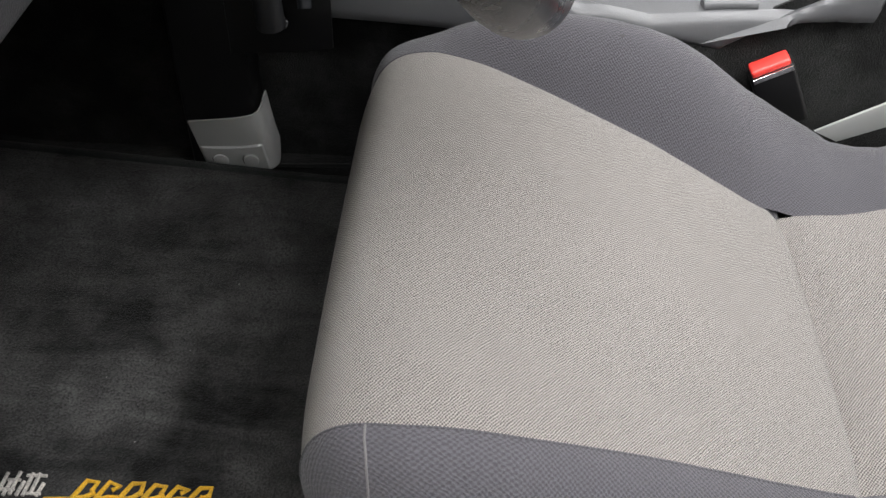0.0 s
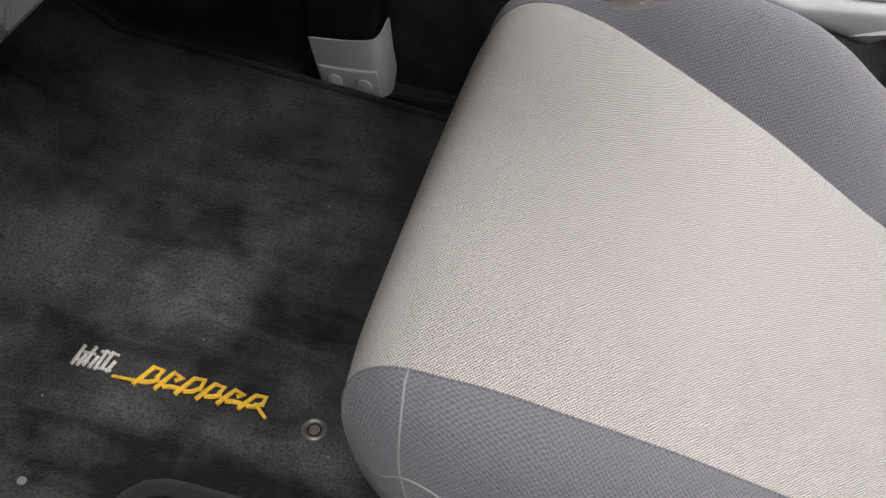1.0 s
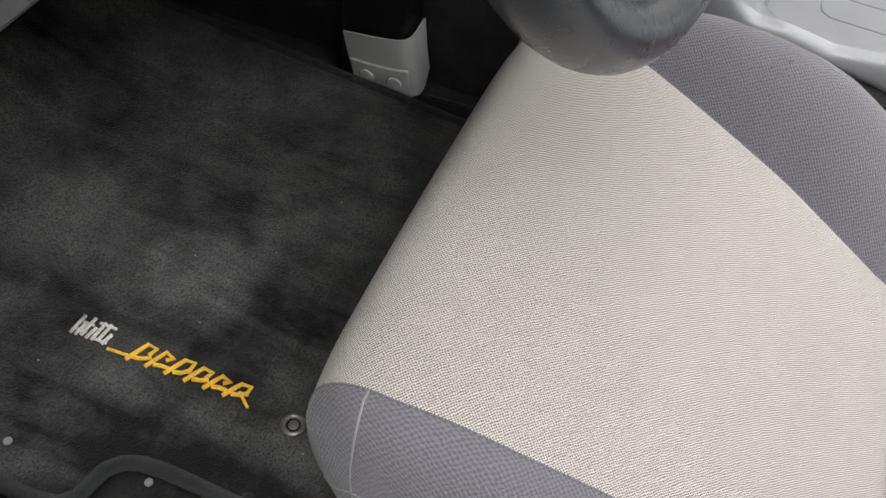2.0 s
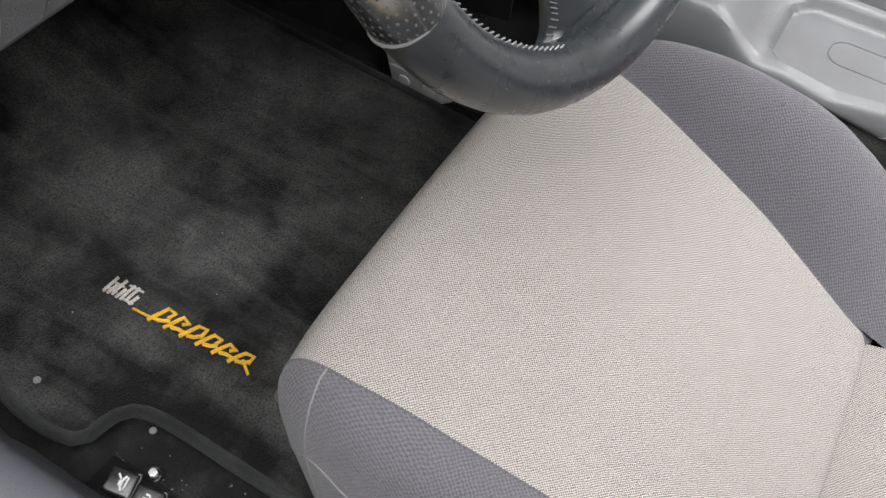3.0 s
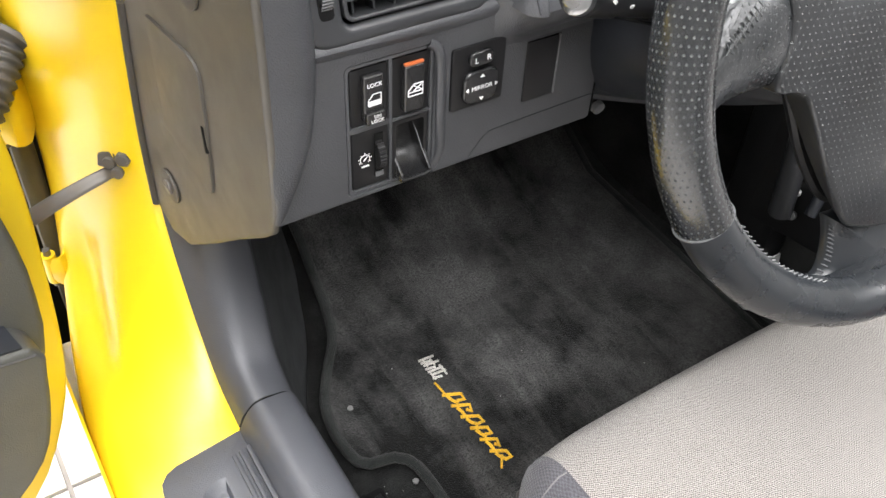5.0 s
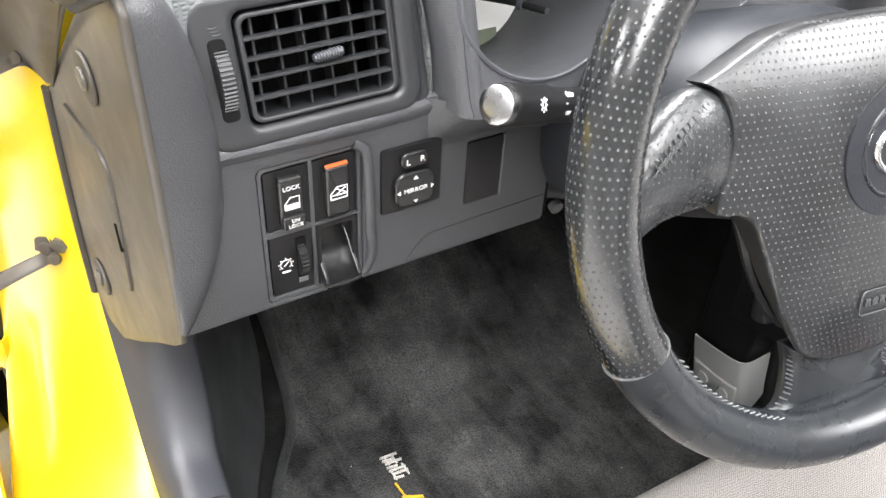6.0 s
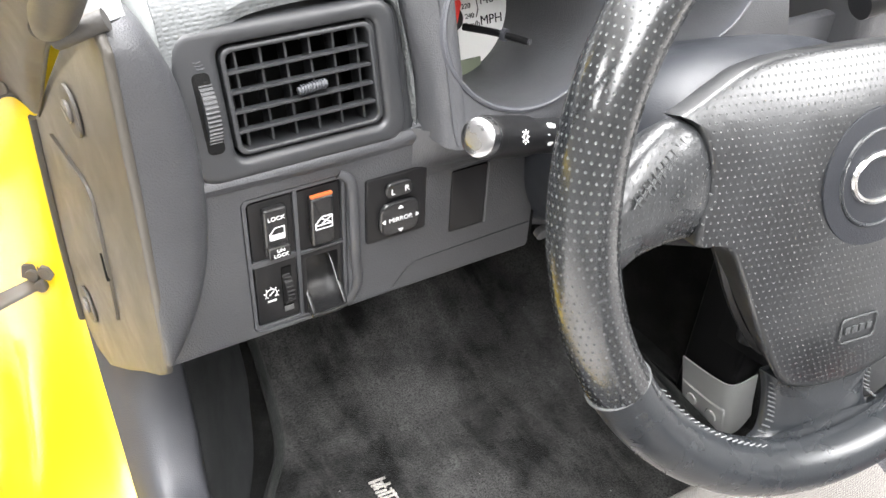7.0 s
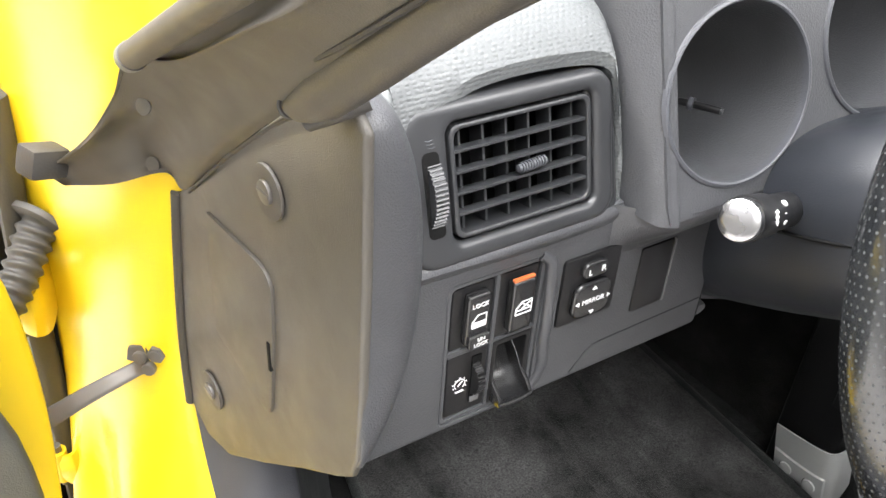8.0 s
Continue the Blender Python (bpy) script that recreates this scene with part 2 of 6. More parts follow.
def spline(points, n):
    """n + 1 points along a Catmull-Rom curve through the given ones, evenly by length."""
    p = [Vector(q) for q in points]
    p = [p[0] * 2 - p[1]] + p + [p[-1] * 2 - p[-2]]
    fine = []
    for i in range(1, len(p) - 2):
        a, b, c, d = p[i - 1:i + 3]
        for k in range(24):
            s = k / 24
            fine.append(0.5 * ((2 * b) + (c - a) * s + (2 * a - 5 * b + 4 * c - d) * s * s + (3 * b - a - 3 * c + d) * s ** 3))
    fine.append(p[-2])
    run = [0.0]
    for u, v in zip(fine, fine[1:]):
        run.append(run[-1] + (v - u).length)
    made, j = [], 0
    for i in range(n + 1):
        want = run[-1] * i / n
        while j < len(run) - 2 and run[j + 1] < want:
            j += 1
        f = (want - run[j]) / max(1e-9, run[j + 1] - run[j])
        made.append(fine[j].lerp(fine[j + 1], min(1, max(0, f))))
    return made


def sheet(rows, thick=0.0, uv=True, close=False):
    """A bmesh grid over rows of points, with UVs in metres; thick gives it a back."""
    bm = bmesh.new()
    vs = [[bm.verts.new(p) for p in r] for r in rows]
    layer = bm.loops.layers.uv.new("UVMap")
    nu, nv = len(rows), len(rows[0])
    mid = rows[nu // 2]
    us = [0.0]
    for a, b in zip(mid, mid[1:]):
        us.append(us[-1] + (Vector(b) - Vector(a)).length)
    ws = [0.0]
    for i in range(1, nu):
        ws.append(ws[-1] + (Vector(rows[i][nv // 2]) - Vector(rows[i - 1][nv // 2])).length)
    for i in range(nu - 1):
        for j in range(nv - 1 + close):
            k = (j + 1) % nv
            f = bm.faces.new((vs[i][j], vs[i][k], vs[i + 1][k], vs[i + 1][j]))
            for loop, (a, b) in zip(f.loops, ((i, j), (i, j + 1), (i + 1, j + 1), (i + 1, j))):
                loop[layer].uv = (us[b] if b < nv else us[-1] + (us[1] - us[0]), ws[a])
    if thick:
        bmesh.ops.recalc_face_normals(bm, faces=bm.faces)
        bmesh.ops.solidify(bm, geom=list(bm.faces), thickness=thick)
    return bm


def loft(curves, n, m, thick=0.0):
    """A smooth sheet through several curves of control points."""
    lines = [spline(c, m) for c in curves]
    cols = [spline([l[j] for l in lines], n) for j in range(m + 1)]
    return sheet([[cols[j][i] for j in range(m + 1)] for i in range(n + 1)], thick)


def lattice(rows, n, m):
    """A smooth sheet through a grid of control points: n steps between rows, m between the points of a row."""
    def curve(p, k):
        p = [p[0] * 2 - p[1]] + p + [p[-1] * 2 - p[-2]]
        made = []
        for i in range(1, len(p) - 2):
            a, b, c, d = p[i - 1:i + 3]
            made += [0.5 * ((2 * b) + (c - a) * s + (2 * a - 5 * b + 4 * c - d) * s * s + (3 * b - a - 3 * c + d) * s ** 3) for s in [q / k for q in range(k)]]
        return made + [p[-2]]
    lines = [curve([Vector(q) for q in r], m) for r in rows]
    cols = [curve([l[j] for l in lines], n) for j in range(len(lines[0]))]
    return [[c[i] for c in cols] for i in range(len(cols[0]))]


def prism(outline, a, b, axis="y", bevel=0.0, segments=2, hole=None):
    """The outline (pairs) extruded along an axis from a to b; edges bevelled."""
    bm = bmesh.new()

    def at(p, h):
        return {"x": (h, p[0], p[1]), "y": (p[0], h, p[1]), "z": (p[0], p[1], h)}[axis]
    n = len(outline)
    lo, hi = [bm.verts.new(at(p, a)) for p in outline], [bm.verts.new(at(p, b)) for p in outline]
    if hole:
        lo2, hi2 = [bm.verts.new(at(p, a)) for p in hole], [bm.verts.new(at(p, b)) for p in hole]
        for i in range(n):
            k = (i + 1) % n
            bm.faces.new((lo[i], lo[k], lo2[k], lo2[i])), bm.faces.new((hi[i], hi[k], hi2[k], hi2[i]))
            bm.faces.new((lo2[i], lo2[k], hi2[k], hi2[i])), bm.faces.new((lo[i], lo[k], hi[k], hi[i]))
    else:
        bm.faces.new(lo), bm.faces.new(hi)
        for i in range(n):
            k = (i + 1) % n
            bm.faces.new((lo[i], lo[k], hi[k], hi[i]))
    bmesh.ops.recalc_face_normals(bm, faces=bm.faces)
    if bevel:
        sharp = [e for e in bm.edges if len(e.link_faces) == 2 and e.calc_face_angle(0) > radians(40)]
        bmesh.ops.bevel(bm, geom=sharp, offset=bevel, segments=segments, affect="EDGES", profile=0.6)
    return bm


def round_rect(x0, z0, x1, z1, r, n=5, shear=0.0):
    """A rectangle with round corners, counter-clockwise; shear leans its top to the right."""
    pts = []
    for cx, cz, a0 in ((x1 - r, z1 - r, 0), (x0 + r, z1 - r, 90), (x0 + r, z0 + r, 180), (x1 - r, z0 + r, 270)):
        for i in range(n + 1):
            a = radians(a0 + 90 * i / n)
            pts.append((cx + r * math.cos(a), cz + r * math.sin(a)))
    return [(x + shear * (z - z0), z) for x, z in pts]


def box(x0, x1, y0, y1, z0, z1, bevel=0.002, segments=2):
    return prism([(x0, z0), (x1, z0), (x1, z1), (x0, z1)], y0, y1, "y", bevel, segments)


def tube(path, radius, sides=14, caps=True, smooth_n=0, squash=(1.0, 1.0)):
    """A tube along points; radius is a number or a function of 0..1."""
    pts = spline(path, smooth_n) if smooth_n else [Vector(p) for p in path]
    rows, up = [], None
    for i, p in enumerate(pts):
        d = (pts[min(i + 1, len(pts) - 1)] - pts[max(i - 1, 0)]).normalized()
        if up is None:
            up = d.orthogonal().normalized()
        up = (up - d * up.dot(d)).normalized()
        side = d.cross(up)
        r = radius(i / (len(pts) - 1)) if callable(radius) else radius
        rows.append([p + r * (squash[0] * math.cos(2 * math.pi * k / sides) * up + squash[1] * math.sin(2 * math.pi * k / sides) * side) for k in range(sides)])
    bm = sheet(rows, close=True)
    if caps:
        bm.verts.ensure_lookup_table()
        bm.faces.new(bm.verts[:sides]), bm.faces.new(bm.verts[-sides:])
    return bm


def disc(center, normal, radius, height, sides=28, bevel=0.0):
    """A round plate whose back lies at center and which rises along normal."""
    out = [(radius * math.cos(2 * math.pi * k / sides), radius * math.sin(2 * math.pi * k / sides)) for k in range(sides)]
    bm = prism(out, 0, height, "z", bevel)
    turn = Vector(normal).to_track_quat("Z", "Y").to_matrix().to_4x4()
    bmesh.ops.transform(bm, matrix=Matrix.Translation(center) @ turn, verts=bm.verts)
    return bm


def ring(center, normal, radius, thick, n=40, sides=10, squash=(1.0, 1.0)):
    turn = Vector(normal).to_track_quat("Z", "Y").to_matrix()
    rows = []
    for i in range(n):
        a = 2 * math.pi * i / n
        d = Vector((math.cos(a) * squash[0], math.sin(a) * squash[1], 0))
        rows.append([Vector(center) + turn @ (d * radius + thick * (math.cos(2 * math.pi * k / sides) * Vector((math.cos(a), math.sin(a), 0)) + math.sin(2 * math.pi * k / sides) * Vector((0, 0, 1)))) for k in range(sides)])
    rows.append(rows[0])
    bm = sheet(rows, close=True)
    bmesh.ops.remove_doubles(bm, verts=bm.verts, dist=1e-6)
    return bm


def join(*parts):
    """Several bmeshes in one."""
    whole = bmesh.new()
    for b in parts:
        data = bpy.data.meshes.new("piece")
        b.to_mesh(data)
        b.free()
        whole.from_mesh(data)
        bpy.data.meshes.remove(data)
    return whole


def word(text, size, material, parent, m, name="lettering", squeeze=1.0):
    """Raised lettering in the built-in font, centred at the pose m."""
    curve = bpy.data.curves.new("lettering", "FONT")
    curve.body, curve.size, curve.align_x, curve.align_y, curve.extrude, curve.offset = text, size, "CENTER", "CENTER", 0.0002, 0.0
    curve.resolution_u = 3
    temp = bpy.data.objects.new("lettering", curve)
    data = bpy.data.meshes.new_from_object(temp)
    bpy.data.objects.remove(temp), bpy.data.curves.remove(curve)
    data.transform(m @ Matrix.Diagonal((squeeze, 1, 1, 1)))
    data.materials.append(M[material])
    ob = new(name, data)
    ob.parent = parent
    return ob


def moved(bm, m):
    bmesh.ops.transform(bm, matrix=m, verts=bm.verts)
    return bm

# ---- the hall: its walls and ceiling are unseen, added to bounce light ----
JX, JY, TILE = -0.013, 0.645, 0.60
ground = part("ground", box(-7.0, 7.0, -7.0, 7.0, -0.12, -0.006, 0.0), "grout", smooth=False)
tagged(ground, "pale grey tiled hall floor with darker joints", "floor", kind="structure")
for wall_name, dims in (("wall_north", (-7.2, 7.2, 7.0, 7.2)), ("wall_south", (-7.2, 7.2, -7.2, -7.0)), ("wall_west", (-7.2, -7.0, -7.0, 7.0)), ("wall_east", (7.0, 7.2, -7.0, 7.0))):
    ob = part(wall_name, box(*dims, -0.12, 3.2, 0.0), "wall", smooth=False)
    tagged(ob, "plain white painted hall wall, unseen, added to close the hall and bounce light", "wall", kind="structure")
ceiling = part("ceiling", box(-7.2, 7.2, -7.2, 7.2, 3.2, 3.35, 0.0), "wall", smooth=False)
tagged(ceiling, "plain white hall ceiling, unseen, added to close the hall and bounce light", "ceiling", kind="structure")
for lx, ly, sx, sy, watts in LAMPS:
    fit_ = thing("ceiling_light", "flat white rectangular ceiling light panel, unseen, added to light the car", "ceiling light", pose(lx, ly, LAMP_Z), "ceiling lights")
    part("frame", prism(round_rect(-sx / 2 - 0.04, -sy / 2 - 0.04, sx / 2 + 0.04, sy / 2 + 0.04, 0.02), 0.0, 0.2, "z", 0.004), "wall", fit_)

# ---- car body: sill, hinge pillar and rocker as one yellow pressing ----
car_body = thing("car", "bright glossy yellow car with its door standing open", "car")
JAMB = [
    ((0.165, -0.70, 0.338), (0.045, -0.70, 0.326)),
    ((0.165, 0.20, 0.338), (0.045, 0.20, 0.326)),
    ((0.165, 0.33, 0.338), (0.045, 0.33, 0.326)),
    ((0.164, 0.36, 0.338), (0.045, 0.38, 0.326)),
    ((0.163, 0.431, 0.352), (0.047, 0.48, 0.322)),
    ((0.163, 0.481, 0.400), (0.058, 0.56, 0.330)),
    ((0.163, 0.514, 0.460), (0.076, 0.615, 0.380)),
    ((0.164, 0.527, 0.515), (0.088, 0.645, 0.460)),
    ((0.166, 0.517, 0.62), (0.094, 0.655, 0.57)),
    ((0.168, 0.494, 0.72), (0.094, 0.655, 0.66)),
    ((0.168, 0.474, 0.76), (0.094, 0.640, 0.76)),
    ((0.168, 0.464, 0.80), (0.096, 0.620, 0.85)),
    ((0.170, 0.470, 0.86), (0.098, 0.600, 0.92)),
    ((0.172, 0.480, 0.93), (0.100, 0.590, 1.00)),
]
rows = []
for a, b in JAMB:
    a, b = Vector(a), Vector(b)
    lift = Vector((-0.006, -0.010, 0.004 if a.y > 0.34 else -0.006))
    hollow = Vector((0.010, 0.012, -0.004)) if 0.32 < b.z < 0.42 and b.y > 0.5 else Vector()
    rows.append([a + Vector((0.03, 0.03, -0.01)), a, a.lerp(b, 0.3) + lift, a.lerp(b, 0.62) + lift, a.lerp(b, 0.84) + lift * 0.6 + hollow, b, *((b + Vector((-0.004, 0.014, -0.004)), b + Vector((0.0, 0.034, -0.008))) if b.z > 0.44 else (b + Vector((-0.012, 0.004, -0.018)), b + Vector((-0.014, 0.012, -0.06))))])
part("door_jamb", loft(rows, 70, 26, 0.003), "paint", car_body)
rows = [[(0.034, y, 0.318), (0.034, y, 0.28), (0.038, y, 0.22), (0.048, y, 0.17), (0.08, y, 0.14)] for y in (-0.7, 0.0, 0.4, 0.56, 0.9)]
part("rocker", loft(rows, 10, 12, 0.003), "paint", car_body)
# wing beyond the pillar foot
rows = [[(0.0, 0.80, 0.30), (0.01, 0.80, 0.5), (0.025, 0.78, 0.68), (0.05, 0.68, 0.83), (0.10, 0.64, 0.90)], [(0.01, 1.2, 0.3), (0.01, 1.2, 0.5), (0.02, 1.2, 0.7), (0.05, 1.2, 0.82), (0.12, 1.2, 0.86)]]
part("front_wing", loft(rows, 6, 24, 0.004), "paint", car_body)
# near-black plate that stands in for the shade behind the hinge gap
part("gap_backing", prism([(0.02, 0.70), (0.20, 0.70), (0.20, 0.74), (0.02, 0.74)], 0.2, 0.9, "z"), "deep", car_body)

# hinges, strap and grommet in the gap
for hz in (0.566, 0.385):
    fold = [[(0.088, 0.660, hz + 0.026), (0.090, 0.660, hz), (0.088, 0.660, hz - 0.030)], [(0.080, 0.640, hz + 0.022), (0.081, 0.638, hz), (0.079, 0.640, hz - 0.034)], [(0.071, 0.628, hz + 0.012), (0.072, 0.624, hz - 0.004), (0.070, 0.626, hz - 0.026)], [(0.062, 0.634, hz + 0.008), (0.060, 0.630, hz - 0.006), (0.061, 0.633, hz - 0.020)]]
    hinge = part("door_hinge", loft(fold, 14, 10, 0.004), "paint", car_body, "yellow painted pressed steel hinge")
    part("knuckle", tube([(0.060, 0.636, hz - 0.024), (0.060, 0.636, hz + 0.012)], 0.0075, 16), "paint", hinge)
    part("pin", tube([(0.060, 0.636, hz - 0.031), (0.060, 0.636, hz + 0.019)], 0.0040, 12), "steel", hinge)
    part("bolt", disc((0.0765, 0.632, hz - 0.006), (-0.75, -0.6, 0.1), 0.0058, 0.006, 6, 0.001), "steel", hinge)

strap = thing("door_check_strap", "dull zinc steel door check strap bolted to the yellow pillar", "door check")
BOLT = Vector((0.1472, 0.5500, 0.5510))
OUT = Vector((-0.62, -0.77, 0.10)).normalized()
SIDE = Vector((0.77, -0.62, 0.0)).normalized()
STRAP = Matrix((SIDE, OUT.cross(SIDE), OUT)).transposed().to_4x4()


def at_bolt(x, y, out=0.0):
    """x across towards the cabin, y up, out towards the door, from the bolt."""
    up = OUT.cross(SIDE)
    return BOLT + SIDE * x + (up if up.z > 0 else -up) * y + OUT * out


ARM = [at_bolt(-0.006, -0.014, 0.004), at_bolt(-0.016, -0.0175, 0.0045), at_bolt(-0.022, -0.021, 0.0055)]
ARM += [ARM[-1].lerp(Vector((0.036, 0.567, 0.494)), f) + Vector((0, 0, 0.0022 * math.sin(math.pi * f))) for f in (0.25, 0.5, 0.75, 1.0)]
part("arm", tube(ARM, lambda s: 0.0050 + 0.0024 * s, 12, True, 40, (1.2, 0.38)), "steel", strap)
part("bracket", moved(prism([(-0.028, -0.013), (-0.010, -0.016), (0.006, -0.008), (0.006, 0.006), (-0.004, 0.007), (-0.026, -0.001)], -0.001, 0.0035, "z", 0.0010), Matrix.Translation(BOLT) @ STRAP if (OUT.cross(SIDE)).z > 0 else Matrix.Translation(BOLT) @ STRAP @ Matrix.Diagonal((1, -1, 1, 1))), "steel", strap)
part("pivot_pin", disc(at_bolt(-0.016, -0.008, 0.003), OUT, 0.0058, 0.0040, 18, 0.0014), "steel", strap)
part("pivot_pin", disc(at_bolt(-0.008, -0.016, 0.004), OUT, 0.0056, 0.0060, 16, 0.0015), "steel", strap)
part("washer", disc(at_bolt(0, 0, -0.003), OUT, 0.0112, 0.0075, 24, 0.001), "rubber", strap)
part("bolt", join(disc(at_bolt(0, 0, 0.004), OUT, 0.0076, 0.0070, 6, 0.0012), disc(at_bolt(0, 0, 0.0105), OUT, 0.0050, 0.0016, 18, 0.0005)), "steel", strap)

boot = thing("wiring_boot", "black corrugated rubber wiring boot between door and pillar", "cable boot")
BOOT = [(0.096, 0.650, 0.632), (0.083, 0.640, 0.618), (0.066, 0.622, 0.600), (0.045, 0.603, 0.582), (0.028, 0.590, 0.570)]
part("bellows", tube(BOOT, lambda s: 0.0150 + 0.0018 * math.sin(2 * math.pi * 11 * s) - 0.002 * s, 20, True, 132), "gasket", boot)
part("collar", disc((0.094, 0.650, 0.630), (-0.72, -0.55, -0.42), 0.027, 0.006, 28, 0.002), "gasket", boot)
seal_strip = part("gap_seal", tube([(0.070, 0.655, 0.26), (0.072, 0.662, 0.45), (0.076, 0.662, 0.60), (0.084, 0.650, 0.74)], 0.0140, 12, True, 30, (1.0, 0.6)), "gasket")
tagged(seal_strip, "dark grey rubber seal strip in the door gap", "seal")
cable = part("latch_cable", join(tube([(0.076, 0.632, 0.370), (0.073, 0.615, 0.338), (0.066, 0.598, 0.318), (0.058, 0.574, 0.306), (0.0494, 0.5556, 0.2876)], 0.0042, 8, True, 24), tube([(0.062, 0.585, 0.313), (0.057, 0.571, 0.303)], 0.0066, 10)), "rubber")
tagged(cable, "thin black cable hanging beside the lower hinge", "cable")

# ---- open door ----
DOOR = pose(0.036, 0.492, 0.0, 0, 0, 14)
SHELL = [(-0.75, 0.17), (-0.30, 0.165), (-0.14, 0.18), (-0.09, 0.20), (-0.05, 0.24), (-0.022, 0.29), (-0.002, 0.34), (0.010, 0.40), (0.020, 0.50), (0.025, 0.58), (0.022, 0.66), (0.006, 0.73), (-0.04, 0.80), (-0.75, 0.84)]
# upper face of the inner panel, and the lower face that juts out under a rising ledge
UPPER = [(-0.75, 0.42), (-0.20, 0.42), (-0.06, 0.43), (-0.020, 0.46), (-0.011, 0.513), (-0.009, 0.55), (-0.012, 0.60), (-0.018, 0.632), (-0.028, 0.662), (-0.042, 0.70), (-0.07, 0.76), (-0.75, 0.80)]
LOWER = [(-0.75, 0.30), (-0.25, 0.315), (-0.14, 0.330), (-0.105, 0.346), (-0.079, 0.364), (-0.064, 0.378), (-0.050, 0.402), (-0.039, 0.438), (-0.032, 0.474), (-0.028, 0.494), (-0.034, 0.507), (-0.060, 0.516), (-0.12, 0.540), (-0.25, 0.575), (-0.75, 0.62)]


def smooth_loop(pts, n):
    return [(v[0], v[1]) for v in spline([(p[0], p[1], 0) for p in pts], n)]


door = part("car_door", prism(smooth_loop(SHELL, 60), 0.012, 0.075, "y", 0.006, 3), "paint", car_body, "open yellow door with grey moulded inner panel")
door.matrix_local = DOOR
part("outer_skin", prism(smooth_loop([(x - 0.004 if x < 0 else x + 0.004, z) for x, z in SHELL], 60), 0.085, 0.10, "y", 0.003), "paint", door)
part("inner_panel", prism(smooth_loop(UPPER, 60), -0.048, 0.012, "y", 0.009, 4), "door", door, "dark grey grained inner panel")
lower = part("lower_panel", prism(smooth_loop(LOWER, 80), -0.080, -0.010, "y", 0.007, 4), "door", door, "grey moulded lower panel with a ledge and speaker")
part("ledge_line", tube([(-0.036, -0.0795, 0.500), (-0.060, -0.0800, 0.508), (-0.12, -0.0800, 0.532), (-0.25, -0.0800, 0.567)], 0.0014, 6, True, 20), "rubber", lower)
# dark sheet over the ledge top: the shade there put into its colour
part("ledge_pad", loft([[(x, -0.0765, z + 0.0012), (x, -0.062, z + 0.0022), (x, -0.0475, z + 0.0030)] for x, z in ((-0.042, 0.5105), (-0.060, 0.5165), (-0.12, 0.5405), (-0.25, 0.5755), (-0.60, 0.608))], 30, 6, 0.002), "shroud", lower, "dark blue-grey sheet in place of the shade on the ledge")
SPK = (-0.166, 0.468)
part("speaker_ring", ring((SPK[0], -0.082, SPK[1]), (0, -1, 0), 0.0780, 0.0055, 48, 10), "door", lower)
part("speaker_shadow_gap", ring((SPK[0], -0.0805, SPK[1]), (0, -1, 0), 0.0705, 0.0030, 48, 8), "deep", lower)
part("speaker_grille", disc((SPK[0], -0.079, SPK[1]), (0, -1, 0), 0.0675, 0.005, 48, 0.002), "door", lower)
holes = []
for i in range(-13, 14):
    for j in range(-13, 14):
        gx, gz = (i + 0.5 * (j % 2)) * 0.0044, j * 0.0039
        if gx * gx + gz * gz < 0.062 ** 2:
            holes.append(disc((SPK[0] + gx, -0.0838, SPK[1] + gz), (0, -1, 0), 0.0012, 0.0004, 6))
tagged(part("grille_hole", join(*holes), "deep", lower), kind="stuff")

# ---- floor of the car ----
rows = []
for x in (0.20, 0.5, 0.8, 0.865):
    rows.append([(x, -0.60, 0.205), (x, 0.0, 0.207), (x, 0.25, 0.214), (x, 0.45, 0.222), (x, 0.60, 0.232), (x, 0.70, 0.287), (x, 0.80, 0.40), (x, 0.95, 0.57)])
foot = part("floor", loft(rows, 6, 60, -0.004), "carpet")
tagged(foot, "black carpeted car floor rising to the toe board", "car floor", kind="structure")


def floor_z(y):
    return 0.2225 + 0.055 * max(0.0, y - 0.25) + 0.55 * max(0.0, y - 0.60) + 0.6 * max(0.0, y - 0.70)


MAT = [(0.318, 0.00), (0.318, 0.17), (0.318, 0.285), (0.312, 0.322), (0.295, 0.337), (0.276, 0.339), (0.262, 0.352), (0.258, 0.39), (0.265, 0.43), (0.287, 0.468), (0.315, 0.510), (0.331, 0.57), (0.340, 0.635), (0.345, 0.72), (0.38, 0.80), (0.60, 0.81), (0.74, 0.80), (0.772, 0.74), (0.778, 0.40), (0.775, 0.00)]
mat_loop = smooth_loop(MAT, 150)
floor_mat = thing("floor_mat", "black plush floor mat with bound edge and stitched badge", "floor mat")
bm = bmesh.new()
bm.faces.new([bm.verts.new((x, y, 0)) for x, y in mat_loop])
for k in range(34):
    bmesh.ops.bisect_plane(bm, geom=bm.verts[:] + bm.edges[:] + bm.faces[:], plane_co=(0, 0.02 + 0.024 * k, 0), plane_no=(0, 1, 0))
for v in bm.verts:
    v.co.z = floor_z(v.co.y) + 0.012
grown = bmesh.ops.extrude_face_region(bm, geom=bm.faces[:], use_keep_orig=True)
for v in grown["geom"]:
    if isinstance(v, bmesh.types.BMVert):
        v.co.z -= 0.013
part("mat_top", bm, "mat", floor_mat, smooth=False)
part("binding", tube([(x, y, floor_z(y) + 0.0092) for x, y in mat_loop], 0.0064, 10, True, 0, (1.0, 1.0)), "binding", floor_mat, "dark grey corded edge binding")


